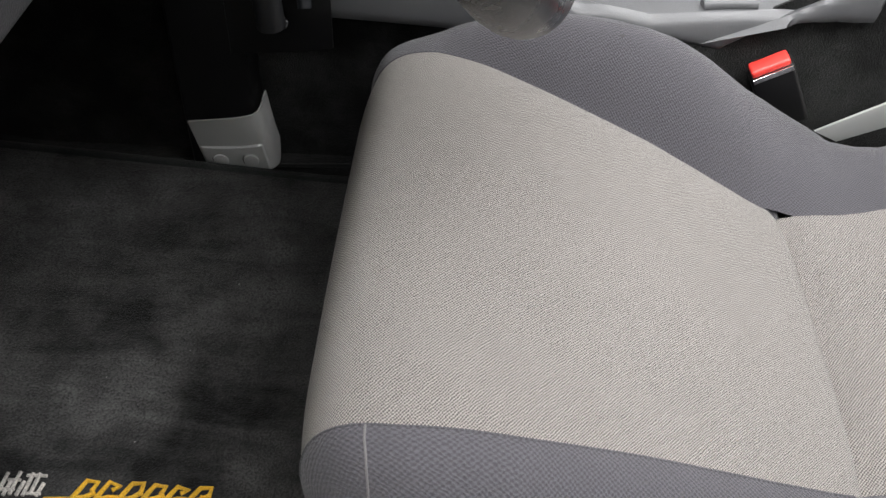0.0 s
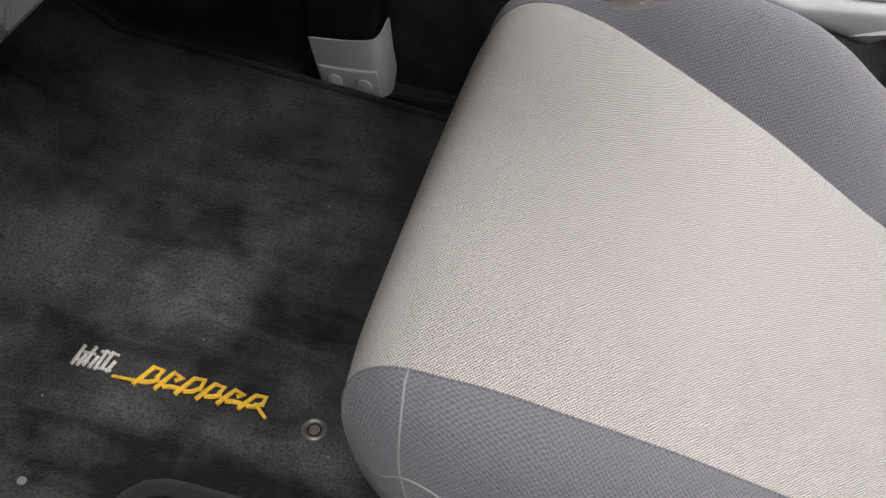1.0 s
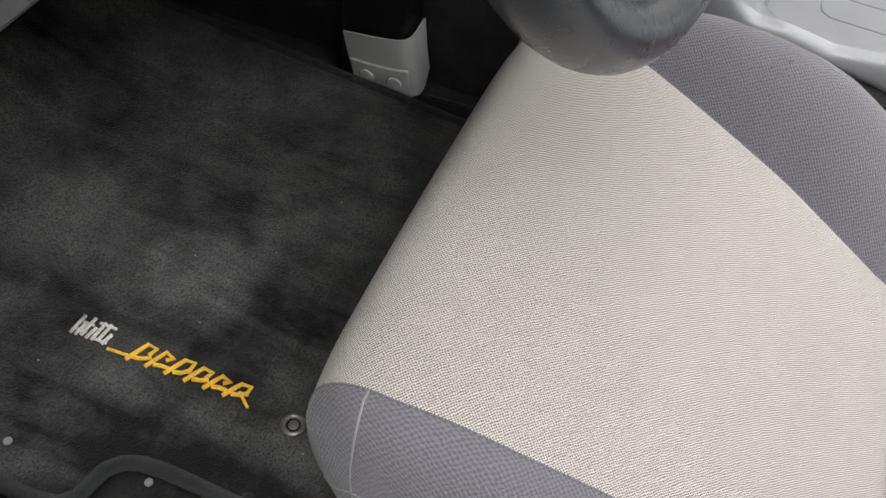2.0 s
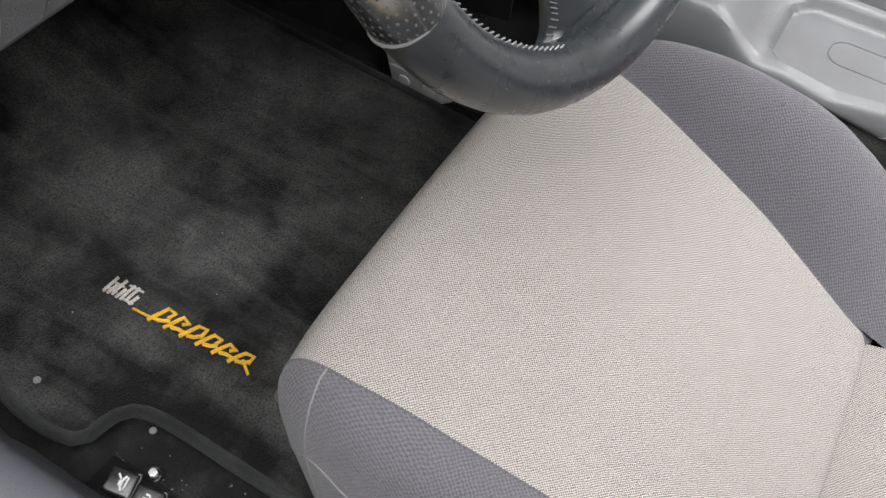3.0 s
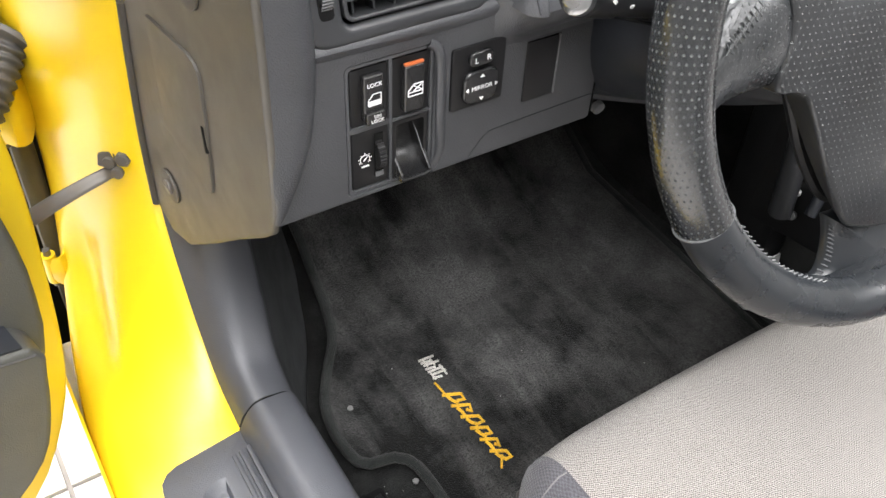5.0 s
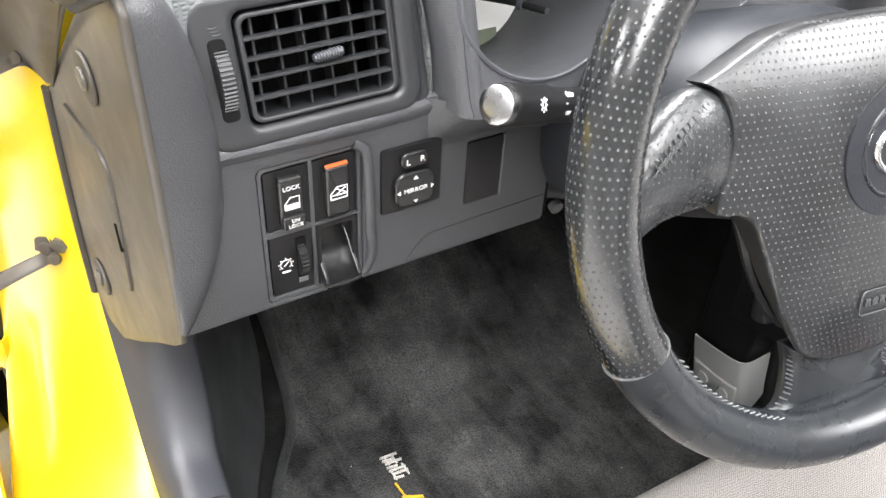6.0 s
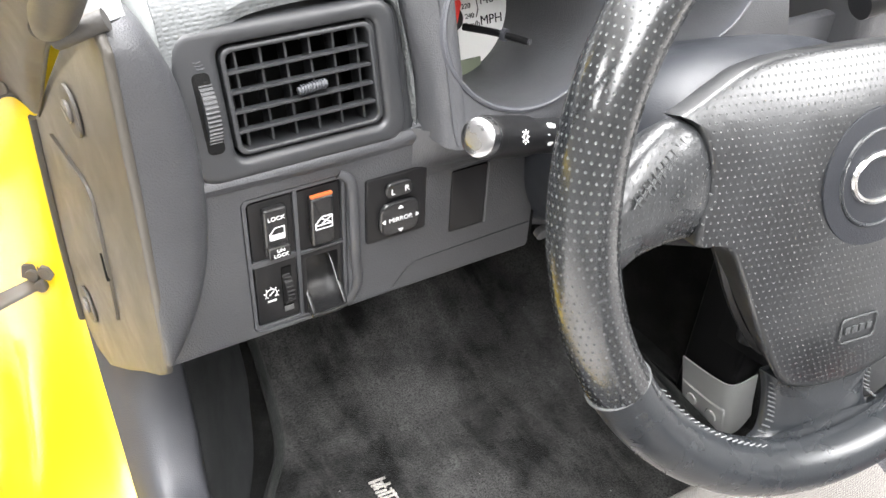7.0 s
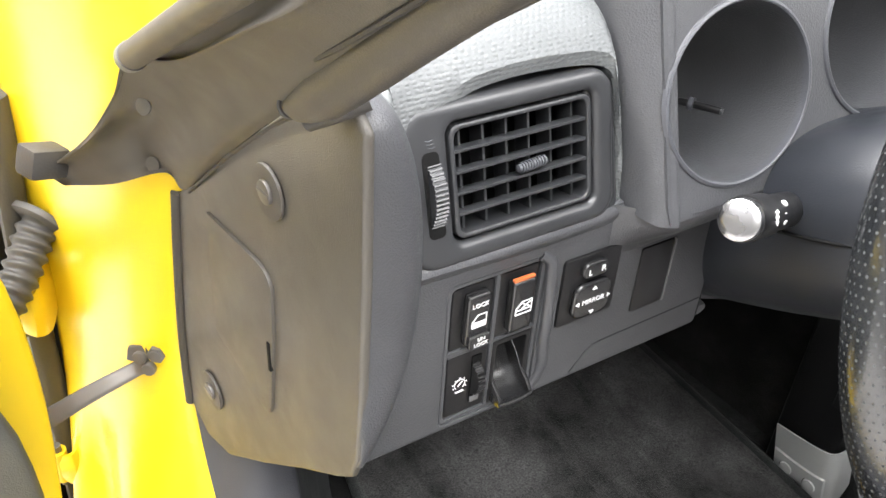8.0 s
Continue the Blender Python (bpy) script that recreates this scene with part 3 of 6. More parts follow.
def yarn(points, width, material, lift=0.0135):
    """A flat run of stitched yarn along mat positions."""
    pts = [Vector((x, y, floor_z(y) + lift)) for x, y in points]
    return tube(pts, width, 6, True, 0, (1.0, 1.0))


# badge: slanted strokes laid along the mat, from front to rear
B0, B1 = Vector((0.3925, 0.430)), Vector((0.405, 0.272))
run, across = (B1 - B0), Vector((-0.995, -0.08)).normalized()


def badge(u, v):
    p = B0 + run * u - across * (v - 0.010)
    return (p.x, p.y)


# two short woven blocks, then a row of slanted yellow strokes over a tail line
for u, v0, v1 in ((0.0, 0.001, 0.020), (0.028, 0.001, 0.014), (0.056, 0.002, 0.021), (0.088, 0.001, 0.013), (0.118, 0.001, 0.020), (0.150, 0.003, 0.020), (0.180, 0.001, 0.012)):
    part("badge_stroke", yarn([badge(u + 0.012, v0), badge(u + 0.030, v1)], 0.0015, "yarn_white"), "yarn_white", floor_mat, "worn white stitched stroke")
for u0, u1, v in ((0.01, 0.085, 0.006), (0.04, 0.10, 0.014), (0.12, 0.215, 0.018), (0.14, 0.21, 0.003)):
    part("badge_stroke", yarn([badge(u0, v), badge(u1, v)], 0.0013, "yarn_white"), "yarn_white", floor_mat, "worn white stitched stroke")
part("badge_tail", yarn([badge(0.23, -0.001), badge(0.41, 0.000)], 0.0014, "yarn_yellow"), "yarn_yellow", floor_mat, "yellow stitched line")
# six slanted marks, each a bent ribbon with a cross stroke
for n_ in range(6):
    u = 0.345 + 0.108 * n_
    tall = 0.0150 - 0.0008 * n_
    bend = [badge(u, -0.004), badge(u + 0.035, tall * 0.45), badge(u + 0.062, tall), badge(u + 0.115, tall * (0.92, 0.75, 1.05)[n_ % 3]), badge(u + (0.095, 0.080, 0.108)[n_ % 3], tall * (0.40, 0.52, 0.30)[n_ % 3])]
    part("badge_stroke", yarn(bend, 0.0019, "yarn_yellow"), "yarn_yellow", floor_mat, "yellow stitched stroke")
    part("badge_stroke", yarn([badge(u + 0.035, 0.000), badge(u + 0.075, 0.0015), badge(u + 0.115, tall * (0.35, 0.1, 0.5)[n_ % 3])], 0.0019, "yarn_yellow"), "yarn_yellow", floor_mat, "yellow stitched stroke")
part("badge_tail", yarn([badge(0.955, 0.004), badge(1.03, -0.006)], 0.0015, "yarn_yellow"), "yarn_yellow", floor_mat, "yellow stitched line")
eyelet = part("eyelet", join(ring((0.392, 0.226, floor_z(0.226) + 0.0125), (0, 0, 1), 0.0080, 0.0024, 26, 8), disc((0.392, 0.226, floor_z(0.226) + 0.005), (0, 0, 1), 0.0045, 0.0085, 20, 0.001)), "steel", floor_mat, "dull grey metal eyelet")
part("eyelet_hole", disc((0.392, 0.226, floor_z(0.226) + 0.006), (0, 0, 1), 0.0080, 0.0068, 24), "deep", floor_mat)

# tunnel side wall
rows = [[(x, y, 0.20), (x + 0.004, y, 0.20 + 0.10 * h), (x + 0.008 + 0.005 * h, y, 0.20 + 0.33 * h), (x + 0.012 + 0.015 * h, y, 0.20 + 0.63 * h), (x + 0.016 + 0.05 * h, y, 0.20 + h)] for x, y, h in ((0.846, -0.6, 0.2), (0.846, 0.0, 0.2), (0.846, 0.28, 0.2), (0.838, 0.40, 0.4), (0.815, 0.6, 0.4), (0.80, 1.0, 0.4))]
tun = part("tunnel_wall", loft(rows, 6, 14, 0.004), "carpet")
tagged(tun, "black carpeted side of the centre tunnel", "car trim", kind="structure")
edge_seam = part("carpet_seam", tube([(0.832, 0.16, 0.212), (0.824, 0.215, 0.216), (0.812, 0.290, 0.220), (0.803, 0.39, 0.226), (0.785, 0.516, 0.232), (0.772, 0.60, 0.240), (0.77, 0.68, 0.283)], 0.0026, 6, True, 20), "binding")
tagged(edge_seam, "thin grey seam along the carpet edge", "car trim", kind="structure")
bulk = part("bulkhead", box(0.15, 1.4, 0.93, 0.96, 0.2, 0.92, 0.0), "carpet")
tagged(bulk, "black lined front bulkhead of the footwell", "car trim", kind="structure")

# ---- sill trim and kick panel ----
sill = thing("sill_trim", "dark grey grained plastic sill and kick panel trim", "sill trim")
PROF = [(0.155, 0.340), (0.160, 0.352), (0.166, 0.364), (0.174, 0.371), (0.186, 0.3715), (0.201, 0.369), (0.2085, 0.362), (0.213, 0.345), (0.222, 0.30), (0.236, 0.24), (0.24, 0.215)]
ys = (-0.70, -0.2, 0.1, 0.25, 0.372)
part("sill_cover", loft([[(x, y, z) for x, z in PROF] for y in ys], 24, 44, -0.003), "trim", sill)
KICK = [
    [(0.155, 0.376, 0.344), (0.162, 0.376, 0.360), (0.174, 0.376, 0.3715), (0.190, 0.376, 0.3715), (0.2085, 0.376, 0.362), (0.216, 0.376, 0.33), (0.230, 0.376, 0.26), (0.238, 0.376, 0.215)],
    [(0.156, 0.428, 0.357), (0.163, 0.428, 0.372), (0.176, 0.424, 0.384), (0.192, 0.421, 0.384), (0.212, 0.418, 0.375), (0.222, 0.42, 0.34), (0.236, 0.425, 0.27), (0.246, 0.43, 0.215)],
    [(0.158, 0.476, 0.402), (0.166, 0.472, 0.413), (0.180, 0.462, 0.424), (0.197, 0.456, 0.425), (0.219, 0.455, 0.412), (0.235, 0.462, 0.36), (0.254, 0.475, 0.28), (0.268, 0.485, 0.22)],
    [(0.159, 0.507, 0.460), (0.168, 0.500, 0.466), (0.182, 0.486, 0.474), (0.200, 0.478, 0.475), (0.222, 0.480, 0.465), (0.242, 0.495, 0.40), (0.268, 0.52, 0.30), (0.292, 0.535, 0.23)],
    [(0.160, 0.522, 0.52), (0.170, 0.512, 0.525), (0.184, 0.496, 0.53), (0.202, 0.488, 0.53), (0.226, 0.495, 0.525), (0.248, 0.52, 0.44), (0.280, 0.56, 0.33), (0.31, 0.59, 0.24)],
    [(0.162, 0.525, 0.60), (0.172, 0.512, 0.60), (0.186, 0.498, 0.60), (0.204, 0.490, 0.60), (0.228, 0.50, 0.60), (0.252, 0.53, 0.50), (0.29, 0.60, 0.37), (0.325, 0.65, 0.27)],
]
part("kick_panel", loft([[Vector(q) for q in r[:5]] + [Vector(r[4]) + Vector((0.005, 0.005, -0.014))] for r in KICK], 40, 36, -0.003), "trim", sill)
part("panel_joint", tube([(x - 0.0006, 0.3745, z + 0.0006) for x, z in PROF[:8]], 0.0009, 6, True, 24), "deep", sill)
rows = [[Vector(r[4]) + Vector((-0.002, 0.0, -0.006))] + [Vector(q) for q in r[5:8]] for r in KICK]
rows.append([Vector((0.26, 0.70, 0.62)), Vector((0.27, 0.72, 0.50)), Vector((0.30, 0.75, 0.42)), Vector((0.335, 0.80, 0.36))])
rows.append([Vector((0.29, 0.95, 0.66)), Vector((0.29, 0.95, 0.60)), Vector((0.30, 0.95, 0.55)), Vector((0.31, 0.95, 0.5))])
wallc = part("footwell_lining", loft(rows, 50, 20, 0.003), "lining")
tagged(wallc, "black carpet lining on the footwell side", "car trim", kind="structure")

plate = thing("scuff_plate", "dark grey plastic scuff plate with a long moulded recess", "scuff plate")
P_OUT = [(0.160, 0.374), (0.150, 0.373), (0.09, 0.366), (0.080, 0.362), (0.073, 0.354), (0.071, 0.344), (0.068, 0.28), (0.064, 0.18), (0.060, -0.65), (0.160, -0.65)]
P_REC = [(0.1235, 0.3320), (0.1165, 0.3325), (0.109, 0.3300), (0.103, 0.3265), (0.0985, 0.3220), (0.0945, 0.3150), (0.0940, 0.28), (0.0935, 0.18), (0.092, -0.60), (0.128, -0.60)]
part("plate", prism(P_OUT, 0.330, 0.3445, "z", 0.0015, 2, P_REC), "trim", plate)
for i, (gx, gz) in enumerate(((0.139, 0.3465), (0.146, 0.349), (0.153, 0.3515))):
    part("tread_rib", box(gx - 0.0022, gx + 0.0022, -0.62, 0.35, 0.343, gz, 0.0012), "trim", plate)
basin = []
for side, end, z in ((-0.0006, -0.0006, 0.3446), (0.0006, 0.0010, 0.3440), (0.0026, 0.0062, 0.3395), (0.0042, 0.0088, 0.3372), (0.0066, 0.0100, 0.3368)):
    basin.append([(x + (0.110 - x) / 0.017 * side, y - end if y > 0.3 else y, z) for x, y in P_REC])
bm = sheet(basin, close=True)
bm.verts.ensure_lookup_table()
bm.faces.new(bm.verts[-len(P_REC):])
part("recess", bm, "trim", plate)

# fuel and bonnet release lever beside the sill
lever = thing("bonnet_release_lever", "pair of glossy black release levers with white symbols", "release lever")
part("housing", box(0.238, 0.274, 0.215, 0.318, 0.212, 0.226, 0.004), "black", lever)


def release_handle(x, y, turn, dents):
    m = pose(x, y, 0.2335, 10, -8, turn)
    ob = part("handle", moved(box(-0.0115, 0.0115, -0.0125, 0.0125, -0.007, 0.006, 0.003, 3), m), "gloss", lever)
    part("handle_edge", moved(tube([(-0.0105, -0.0125, 0.0052), (0.0, -0.0132, 0.0058), (0.0095, -0.0130, 0.0056), (0.0112, -0.0100, 0.0052)], 0.0007, 6, True, 10), m), "dash_mid", ob, "thin pale line along the edge")
    for pts in dents:
        part("symbol", moved(tube([(a, b, 0.0062) for a, b in pts], 0.0009, 6), m), "paper", ob)


release_handle(0.2565, 0.2905, 12, (((-0.0060, -0.0030), (-0.0035, -0.0010), (0.0020, -0.0010), (0.0060, -0.0028)), ((-0.0055, -0.0045), (0.0055, -0.0045)), ((0.0025, 0.0005), (0.0060, 0.0040)), ((-0.0030, 0.0005), (0.0015, 0.0008))))
release_handle(0.2555, 0.2625, 12, (((-0.0040, -0.0035), (-0.0040, 0.0035), (0.0015, 0.0035), (0.0015, -0.0035), (-0.0040, -0.0035)), ((-0.0030, 0.0010), (0.0008, 0.0010)), ((0.0025, -0.0020), (0.0045, -0.0010), (0.0045, 0.0025))))
part("lever_arm", moved(box(-0.004, 0.004, -0.010, 0.010, -0.003, 0.003, 0.001), pose(0.268, 0.228, 0.232, 0, 0, 8)), "dash_mid", lever, "grey metal lever arm")
bolt = part("bolt", disc((0.279, 0.2795, 0.2195), (0, 0, 1), 0.0042, 0.006, 6, 0.001), "silver", lever)
part("washer", ring((0.279, 0.2795, 0.2205), (0, 0, 1), 0.0062, 0.0014, 24, 8), "black", bolt)
for dx, dy in ((0.307, 0.304), (0.286, 0.410)):
    stud = part("carpet_clip", disc((dx, dy, floor_z(dy) + (0.0 if dx > 0.29 else 0.011)), (0, 0, 1), 0.0034, 0.0024, 12, 0.0009), "pale_clip")
    tagged(stud, "small pale clip pressed in the carpet", "clip", "carpet clips")
random.seed(31)
crumbs = []
for _ in range(46):
    x, y = (random.uniform(0.272, 0.308), random.uniform(0.03, 0.32)) if random.random() < 0.75 else (random.uniform(0.34, 0.70), random.uniform(0.20, 0.58))
    r = random.uniform(0.0004, 0.0010)
    crumbs.append(moved(box(-r, r, -r * 0.7, r * 0.7, -r * 0.5, r * 0.5, r * 0.3, 1), pose(x, y, floor_z(y) + (0.0005 if x < 0.315 else 0.0128), 0, 0, random.uniform(0, 180))))
tagged(part("crumbs", join(*crumbs), "pale_clip"), "few tiny pale crumbs scattered over the carpet and mat", "crumbs", kind="stuff")

# ---- dashboard ----
dash = thing("dashboard", "dark grey grained plastic dashboard with vent, switches and dials", "dashboard")
# side end panel towards the door
END = [(0.527, 0.506), (0.500, 0.492), (0.460, 0.505), (0.400, 0.553), (0.345, 0.600), (0.305, 0.632), (0.288, 0.648), (0.282, 0.668), (0.279, 0.72), (0.277, 0.79), (0.277, 0.862), (0.286, 0.870), (0.314, 0.859), (0.345, 0.843), (0.413, 0.789), (0.480, 0.734), (0.494, 0.722), (0.508, 0.66), (0.522, 0.58)]
end_panel = part("end_panel", prism(END, 0.166, 0.1715, "x", 0.0026, 3), "end", dash, "grey end panel with screws and a fuse cover")
FUSE = [(0.446, 0.734), (0.380, 0.737), (0.371, 0.734), (0.366, 0.727), (0.368, 0.69), (0.376, 0.630), (0.379, 0.621), (0.386, 0.617), (0.452, 0.637)]
part("fuse_cover", prism(FUSE, 0.1638, 0.168, "x", 0.0012), "end", end_panel)
part("clip_slot", box(0.1628, 0.165, 0.3715, 0.3745, 0.662, 0.684, 0.0005), "deep", end_panel)
for sy, sz in ((0.362, 0.792), (0.474, 0.563)):
    part("screw_well", disc((0.1655, sy, sz), (-1, 0, 0), 0.0155, 0.0022, 26, 0.001), "pillar", end_panel)
    part("screw", join(disc((0.1632, sy - 0.001, sz + 0.001), (-1, 0, 0), 0.0068, 0.0022, 20, 0.0008), box(0.1605, 0.1615, sy - 0.007, sy + 0.005, sz, sz + 0.002, 0.0003)), "steel", end_panel)
part("panel_rim", tube([(0.1652, 0.5275, 0.507), (0.1652, 0.5225, 0.58), (0.1652, 0.5085, 0.66), (0.1652, 0.4945, 0.722)], 0.0038, 10, True, 24), "rubber", end_panel)
# the panel toes in towards the front
TOE = Matrix(((1, -0.0854, 0, 0.0385), (0, 1, 0, 0), (0, 0, 1, 0), (0, 0, 0, 1)))
for ob in (end_panel, *end_panel.children):
    ob.data.transform(TOE)
# broad padded cheek between end panel and fascia
rows = []
for z, w, y0 in ((0.6545, 0.002, 0.2865), (0.658, 0.007, 0.2835), (0.668, 0.014, 0.2815), (0.690, 0.025, 0.2800), (0.72, 0.034, 0.2795), (0.76, 0.0385, 0.2790), (0.80, 0.0375, 0.2785), (0.83, 0.033, 0.2785), (0.850, 0.027, 0.2795), (0.863, 0.021, 0.2820), (0.8690, 0.016, 0.2900)):
    rows.append([(0.1815, y0 + 0.012, z), (0.1812, y0 + 0.003, z), (0.1835, y0, z), (0.181 + w * 0.45 + 0.001, y0 + 0.0008, z), (0.181 + w * 0.78 + 0.001, y0 + 0.0045, z), (0.182 + w, y0 + 0.013, z), (0.183 + w, y0 + 0.030, z)])
part("cheek", loft(rows, 40, 26), "dash", dash, "grained dark grey padded cheek")
part("cheek_cap", loft([[(0.1812, 0.2945, 0.8688), (0.189, 0.2925, 0.8695), (0.1975, 0.297, 0.8688)], [(0.1805, 0.33, 0.862), (0.190, 0.33, 0.868), (0.2005, 0.33, 0.868)], [(0.178, 0.40, 0.80), (0.190, 0.40, 0.81), (0.2005, 0.40, 0.82)]], 14, 10), "dash", dash)
# lower fascia with an opening for the switch block
part("fascia", prism(round_rect(0.184, 0.647, 0.448, 0.772, 0.003), 0.2935, 0.2985, "y", 0.002, 2, round_rect(0.2395, 0.6505, 0.3045, 0.752, 0.004)), "dash", dash)
part("fascia_crease", tube([(0.336, 0.2933, 0.6505), (0.341, 0.2933, 0.657), (0.349, 0.2933, 0.6655), (0.362, 0.2933, 0.668), (0.446, 0.2933, 0.6695)], 0.0005, 6, True, 20), "smooth", dash)
part("fascia_rib", tube([(0.300, 0.2955, 0.753), (0.307, 0.2935, 0.746), (0.3085, 0.2925, 0.72), (0.309, 0.2925, 0.69), (0.3105, 0.2935, 0.668), (0.306, 0.296, 0.652)], 0.0036, 10, True, 24), "dash", dash)
# rolled ledge between switches and vent
rows = [[(0.206, 0.310, 0.776), (0.206, 0.297, 0.7735), (0.206, 0.2905, 0.7685), (0.206, 0.2925, 0.762)], [(0.30, 0.310, 0.776), (0.30, 0.296, 0.7735), (0.30, 0.289, 0.7675), (0.30, 0.2925, 0.760)], [(0.365, 0.3075, 0.774), (0.365, 0.2965, 0.772), (0.365, 0.2925, 0.767), (0.365, 0.2945, 0.759)]]
part("ledge", loft(rows, 24, 10), "dash", dash)

# switch block, four cells
block = part("switch_block", prism(round_rect(0.2398, 0.6508, 0.3042, 0.7517, 0.004), 0.2945, 0.330, "y", 0.001, 2, round_rect(0.2425, 0.6535, 0.3015, 0.749, 0.003)), "dash", dash)


part("block_divider", join(box(0.2707, 0.2733, 0.2943, 0.320, 0.6530, 0.7495, 0.0006), box(0.2420, 0.3020, 0.2944, 0.320, 0.7013, 0.7032, 0.0005), box(0.2420, 0.2707, 0.2945, 0.320, 0.7026, 0.7053, 0.0005)), "dash", block)


def cell(x0, z0, x1, z1, y=0.2955):
    return part("switch_plate", prism(round_rect(x0, z0, x1, z1, 0.0015), y, y + 0.02, "y", 0.0008), "black", dash)




def print_at(text, x, y, z, size, parent, squeeze=1.0, lean=0.0):
    return word(text, size, "paper", parent, pose(x, y, z, 90, lean, 0), "lettering", squeeze)


lock = cell(0.2435, 0.7055, 0.2705, 0.7475)
part("rocker_switch", prism(round_rect(0.2505, 0.7095, 0.2655, 0.7440, 0.002), 0.2900, 0.296, "y", 0.0020, 3), "gloss", lock)
part("rocker_step", box(0.251, 0.265, 0.2872, 0.292, 0.7098, 0.7185, 0.0014, 3), "gloss", lock)
print_at("LOCK", 0.2580, 0.2896, 0.7375, 0.0040, lock, 1.0)
print_at("UN", 0.2584, 0.2868, 0.7160, 0.0035, lock, 1.0)
print_at("LOCK", 0.2584, 0.2868, 0.7124, 0.0035, lock, 1.0)
DOORSYM = [(0.2535, 0.7230), (0.2535, 0.7268), (0.2570, 0.7310), (0.2625, 0.7310), (0.2625, 0.7230), (0.2535, 0.7230)]
part("door_symbol", join(tube([(x, 0.2898, z) for x, z in DOORSYM], 0.00038, 6), prism([(0.2535, 0.7225), (0.2625, 0.7225), (0.2625, 0.7262), (0.2535, 0.7262)], 0.2895, 0.2900, "y")), "paper", lock)
win = cell(0.2735, 0.7035, 0.3005, 0.7475)
part("push_switch", prism(round_rect(0.2795, 0.7085, 0.2945, 0.7435, 0.0018), 0.2890, 0.296, "y", 0.0022, 3), "gloss", win)
part("lamp_strip", box(0.2800, 0.2940, 0.2900, 0.2925, 0.7432, 0.7450, 0.0005), "orange", win)
WS = [(0.2818, 0.7215), (0.2818, 0.7255), (0.2860, 0.7300), (0.2925, 0.7300), (0.2925, 0.7215), (0.2818, 0.7215)]
part("window_symbol", join(tube([(x, 0.2888, z) for x, z in WS], 0.00042, 6), tube([(0.2818, 0.2888, 0.7243), (0.2925, 0.2888, 0.7243)], 0.00042, 6), tube([(0.2858, 0.2888, 0.7288), (0.2915, 0.2888, 0.7250)], 0.0004, 6), tube([(0.2915, 0.2888, 0.7288), (0.2858, 0.2888, 0.7250)], 0.0004, 6)), "paper", win)
dim = cell(0.2435, 0.6545, 0.2705, 0.7025)
wheel_slot = part("thumb_slot", box(0.2600, 0.2665, 0.2945, 0.2958, 0.661, 0.696, 0.0005), "deep", dim)
teeth = [tube([(0.2604, 0.299, 0.679), (0.2654, 0.299, 0.679)], 0.0115, 26)]
for i in range(26):
    a = 2 * math.pi * i / 26
    teeth.append(tube([(0.2606, 0.299 + 0.0118 * math.cos(a), 0.679 + 0.0118 * math.sin(a)), (0.2652, 0.299 + 0.0118 * math.cos(a), 0.679 + 0.0118 * math.sin(a))], 0.0008, 6))
part("thumb_wheel", join(*teeth), "black", dim)
part("slot_foot", box(0.2602, 0.2663, 0.2938, 0.2952, 0.6610, 0.6650, 0.0004), "console", dim)
ticks = [tube([(0.2527 + 0.0036 * math.cos(radians(a)), 0.2950, 0.6780 + 0.0036 * math.sin(radians(a))) for a in range(-50, 231, 20)], 0.00036, 6)]
for i in range(7):
    a = radians(-30 + 40 * i)
    ticks.append(tube([(0.2527 + 0.0044 * math.cos(a), 0.2950, 0.6780 + 0.0044 * math.sin(a)), (0.2527 + 0.0051 * math.cos(a), 0.2950, 0.6780 + 0.0051 * math.sin(a))], 0.0004, 6))
ticks.append(tube([(0.2515, 0.2950, 0.6768), (0.2545, 0.2950, 0.6798)], 0.0004, 6))
ticks.append(tube([(0.2500, 0.2950, 0.6722), (0.2556, 0.2950, 0.6722)], 0.0006, 6))
part("dial_symbol", join(*ticks), "paper", dim)
# open coin tray with a curved chute
tray = part("tray_frame", prism(round_rect(0.2735, 0.6525, 0.3005, 0.7010, 0.0015), 0.2945, 0.312, "y", 0.0008, 2, round_rect(0.2765, 0.6555, 0.2975, 0.6975, 0.0015)), "black", dash)
rows = [[(x, 0.314, 0.699), (x, 0.3135, 0.684), (x, 0.311, 0.674), (x, 0.305, 0.665), (x, 0.296, 0.6595), (x, 0.288, 0.6580), (x, 0.2850, 0.6590)] for x in (0.2772, 0.283, 0.291, 0.2970)]
part("chute", loft(rows, 8, 26), "gloss", tray, "glossy black curved chute")
for x in (0.2762, 0.2980):
    part("chute_cheek", prism([(0.3140, 0.690), (0.302, 0.680), (0.295, 0.671), (0.2885, 0.6655), (0.2845, 0.6605), (0.2850, 0.6560), (0.296, 0.6545), (0.314, 0.656)], x - 0.0012, x + 0.0012, "x", 0.0006), "gloss", tray)
part("chute_lip", tube([(0.2752, 0.2850, 0.6582), (0.283, 0.2842, 0.6578), (0.291, 0.2842, 0.6578), (0.2990, 0.2850, 0.6582)], 0.0013, 8, True, 10), "gloss", tray)
# mirror switch and blank
mir = part("mirror_switch_plate", prism(round_rect(0.3165, 0.6955, 0.3590, 0.7435, 0.002, 5, 0.0), 0.2915, 0.31, "y", 0.0012), "black", dash)
part("select_rocker", prism(round_rect(0.3285, 0.7285, 0.3475, 0.7395, 0.0045), 0.2880, 0.292, "y", 0.0016, 3), "gloss", mir)
part("direction_pad", prism(round_rect(0.3245, 0.7000, 0.3525, 0.7250, 0.007, 7), 0.2875, 0.292, "y", 0.0022, 3), "gloss", mir)
print_at("L", 0.3330, 0.2876, 0.7335, 0.0058, mir, 1.0)
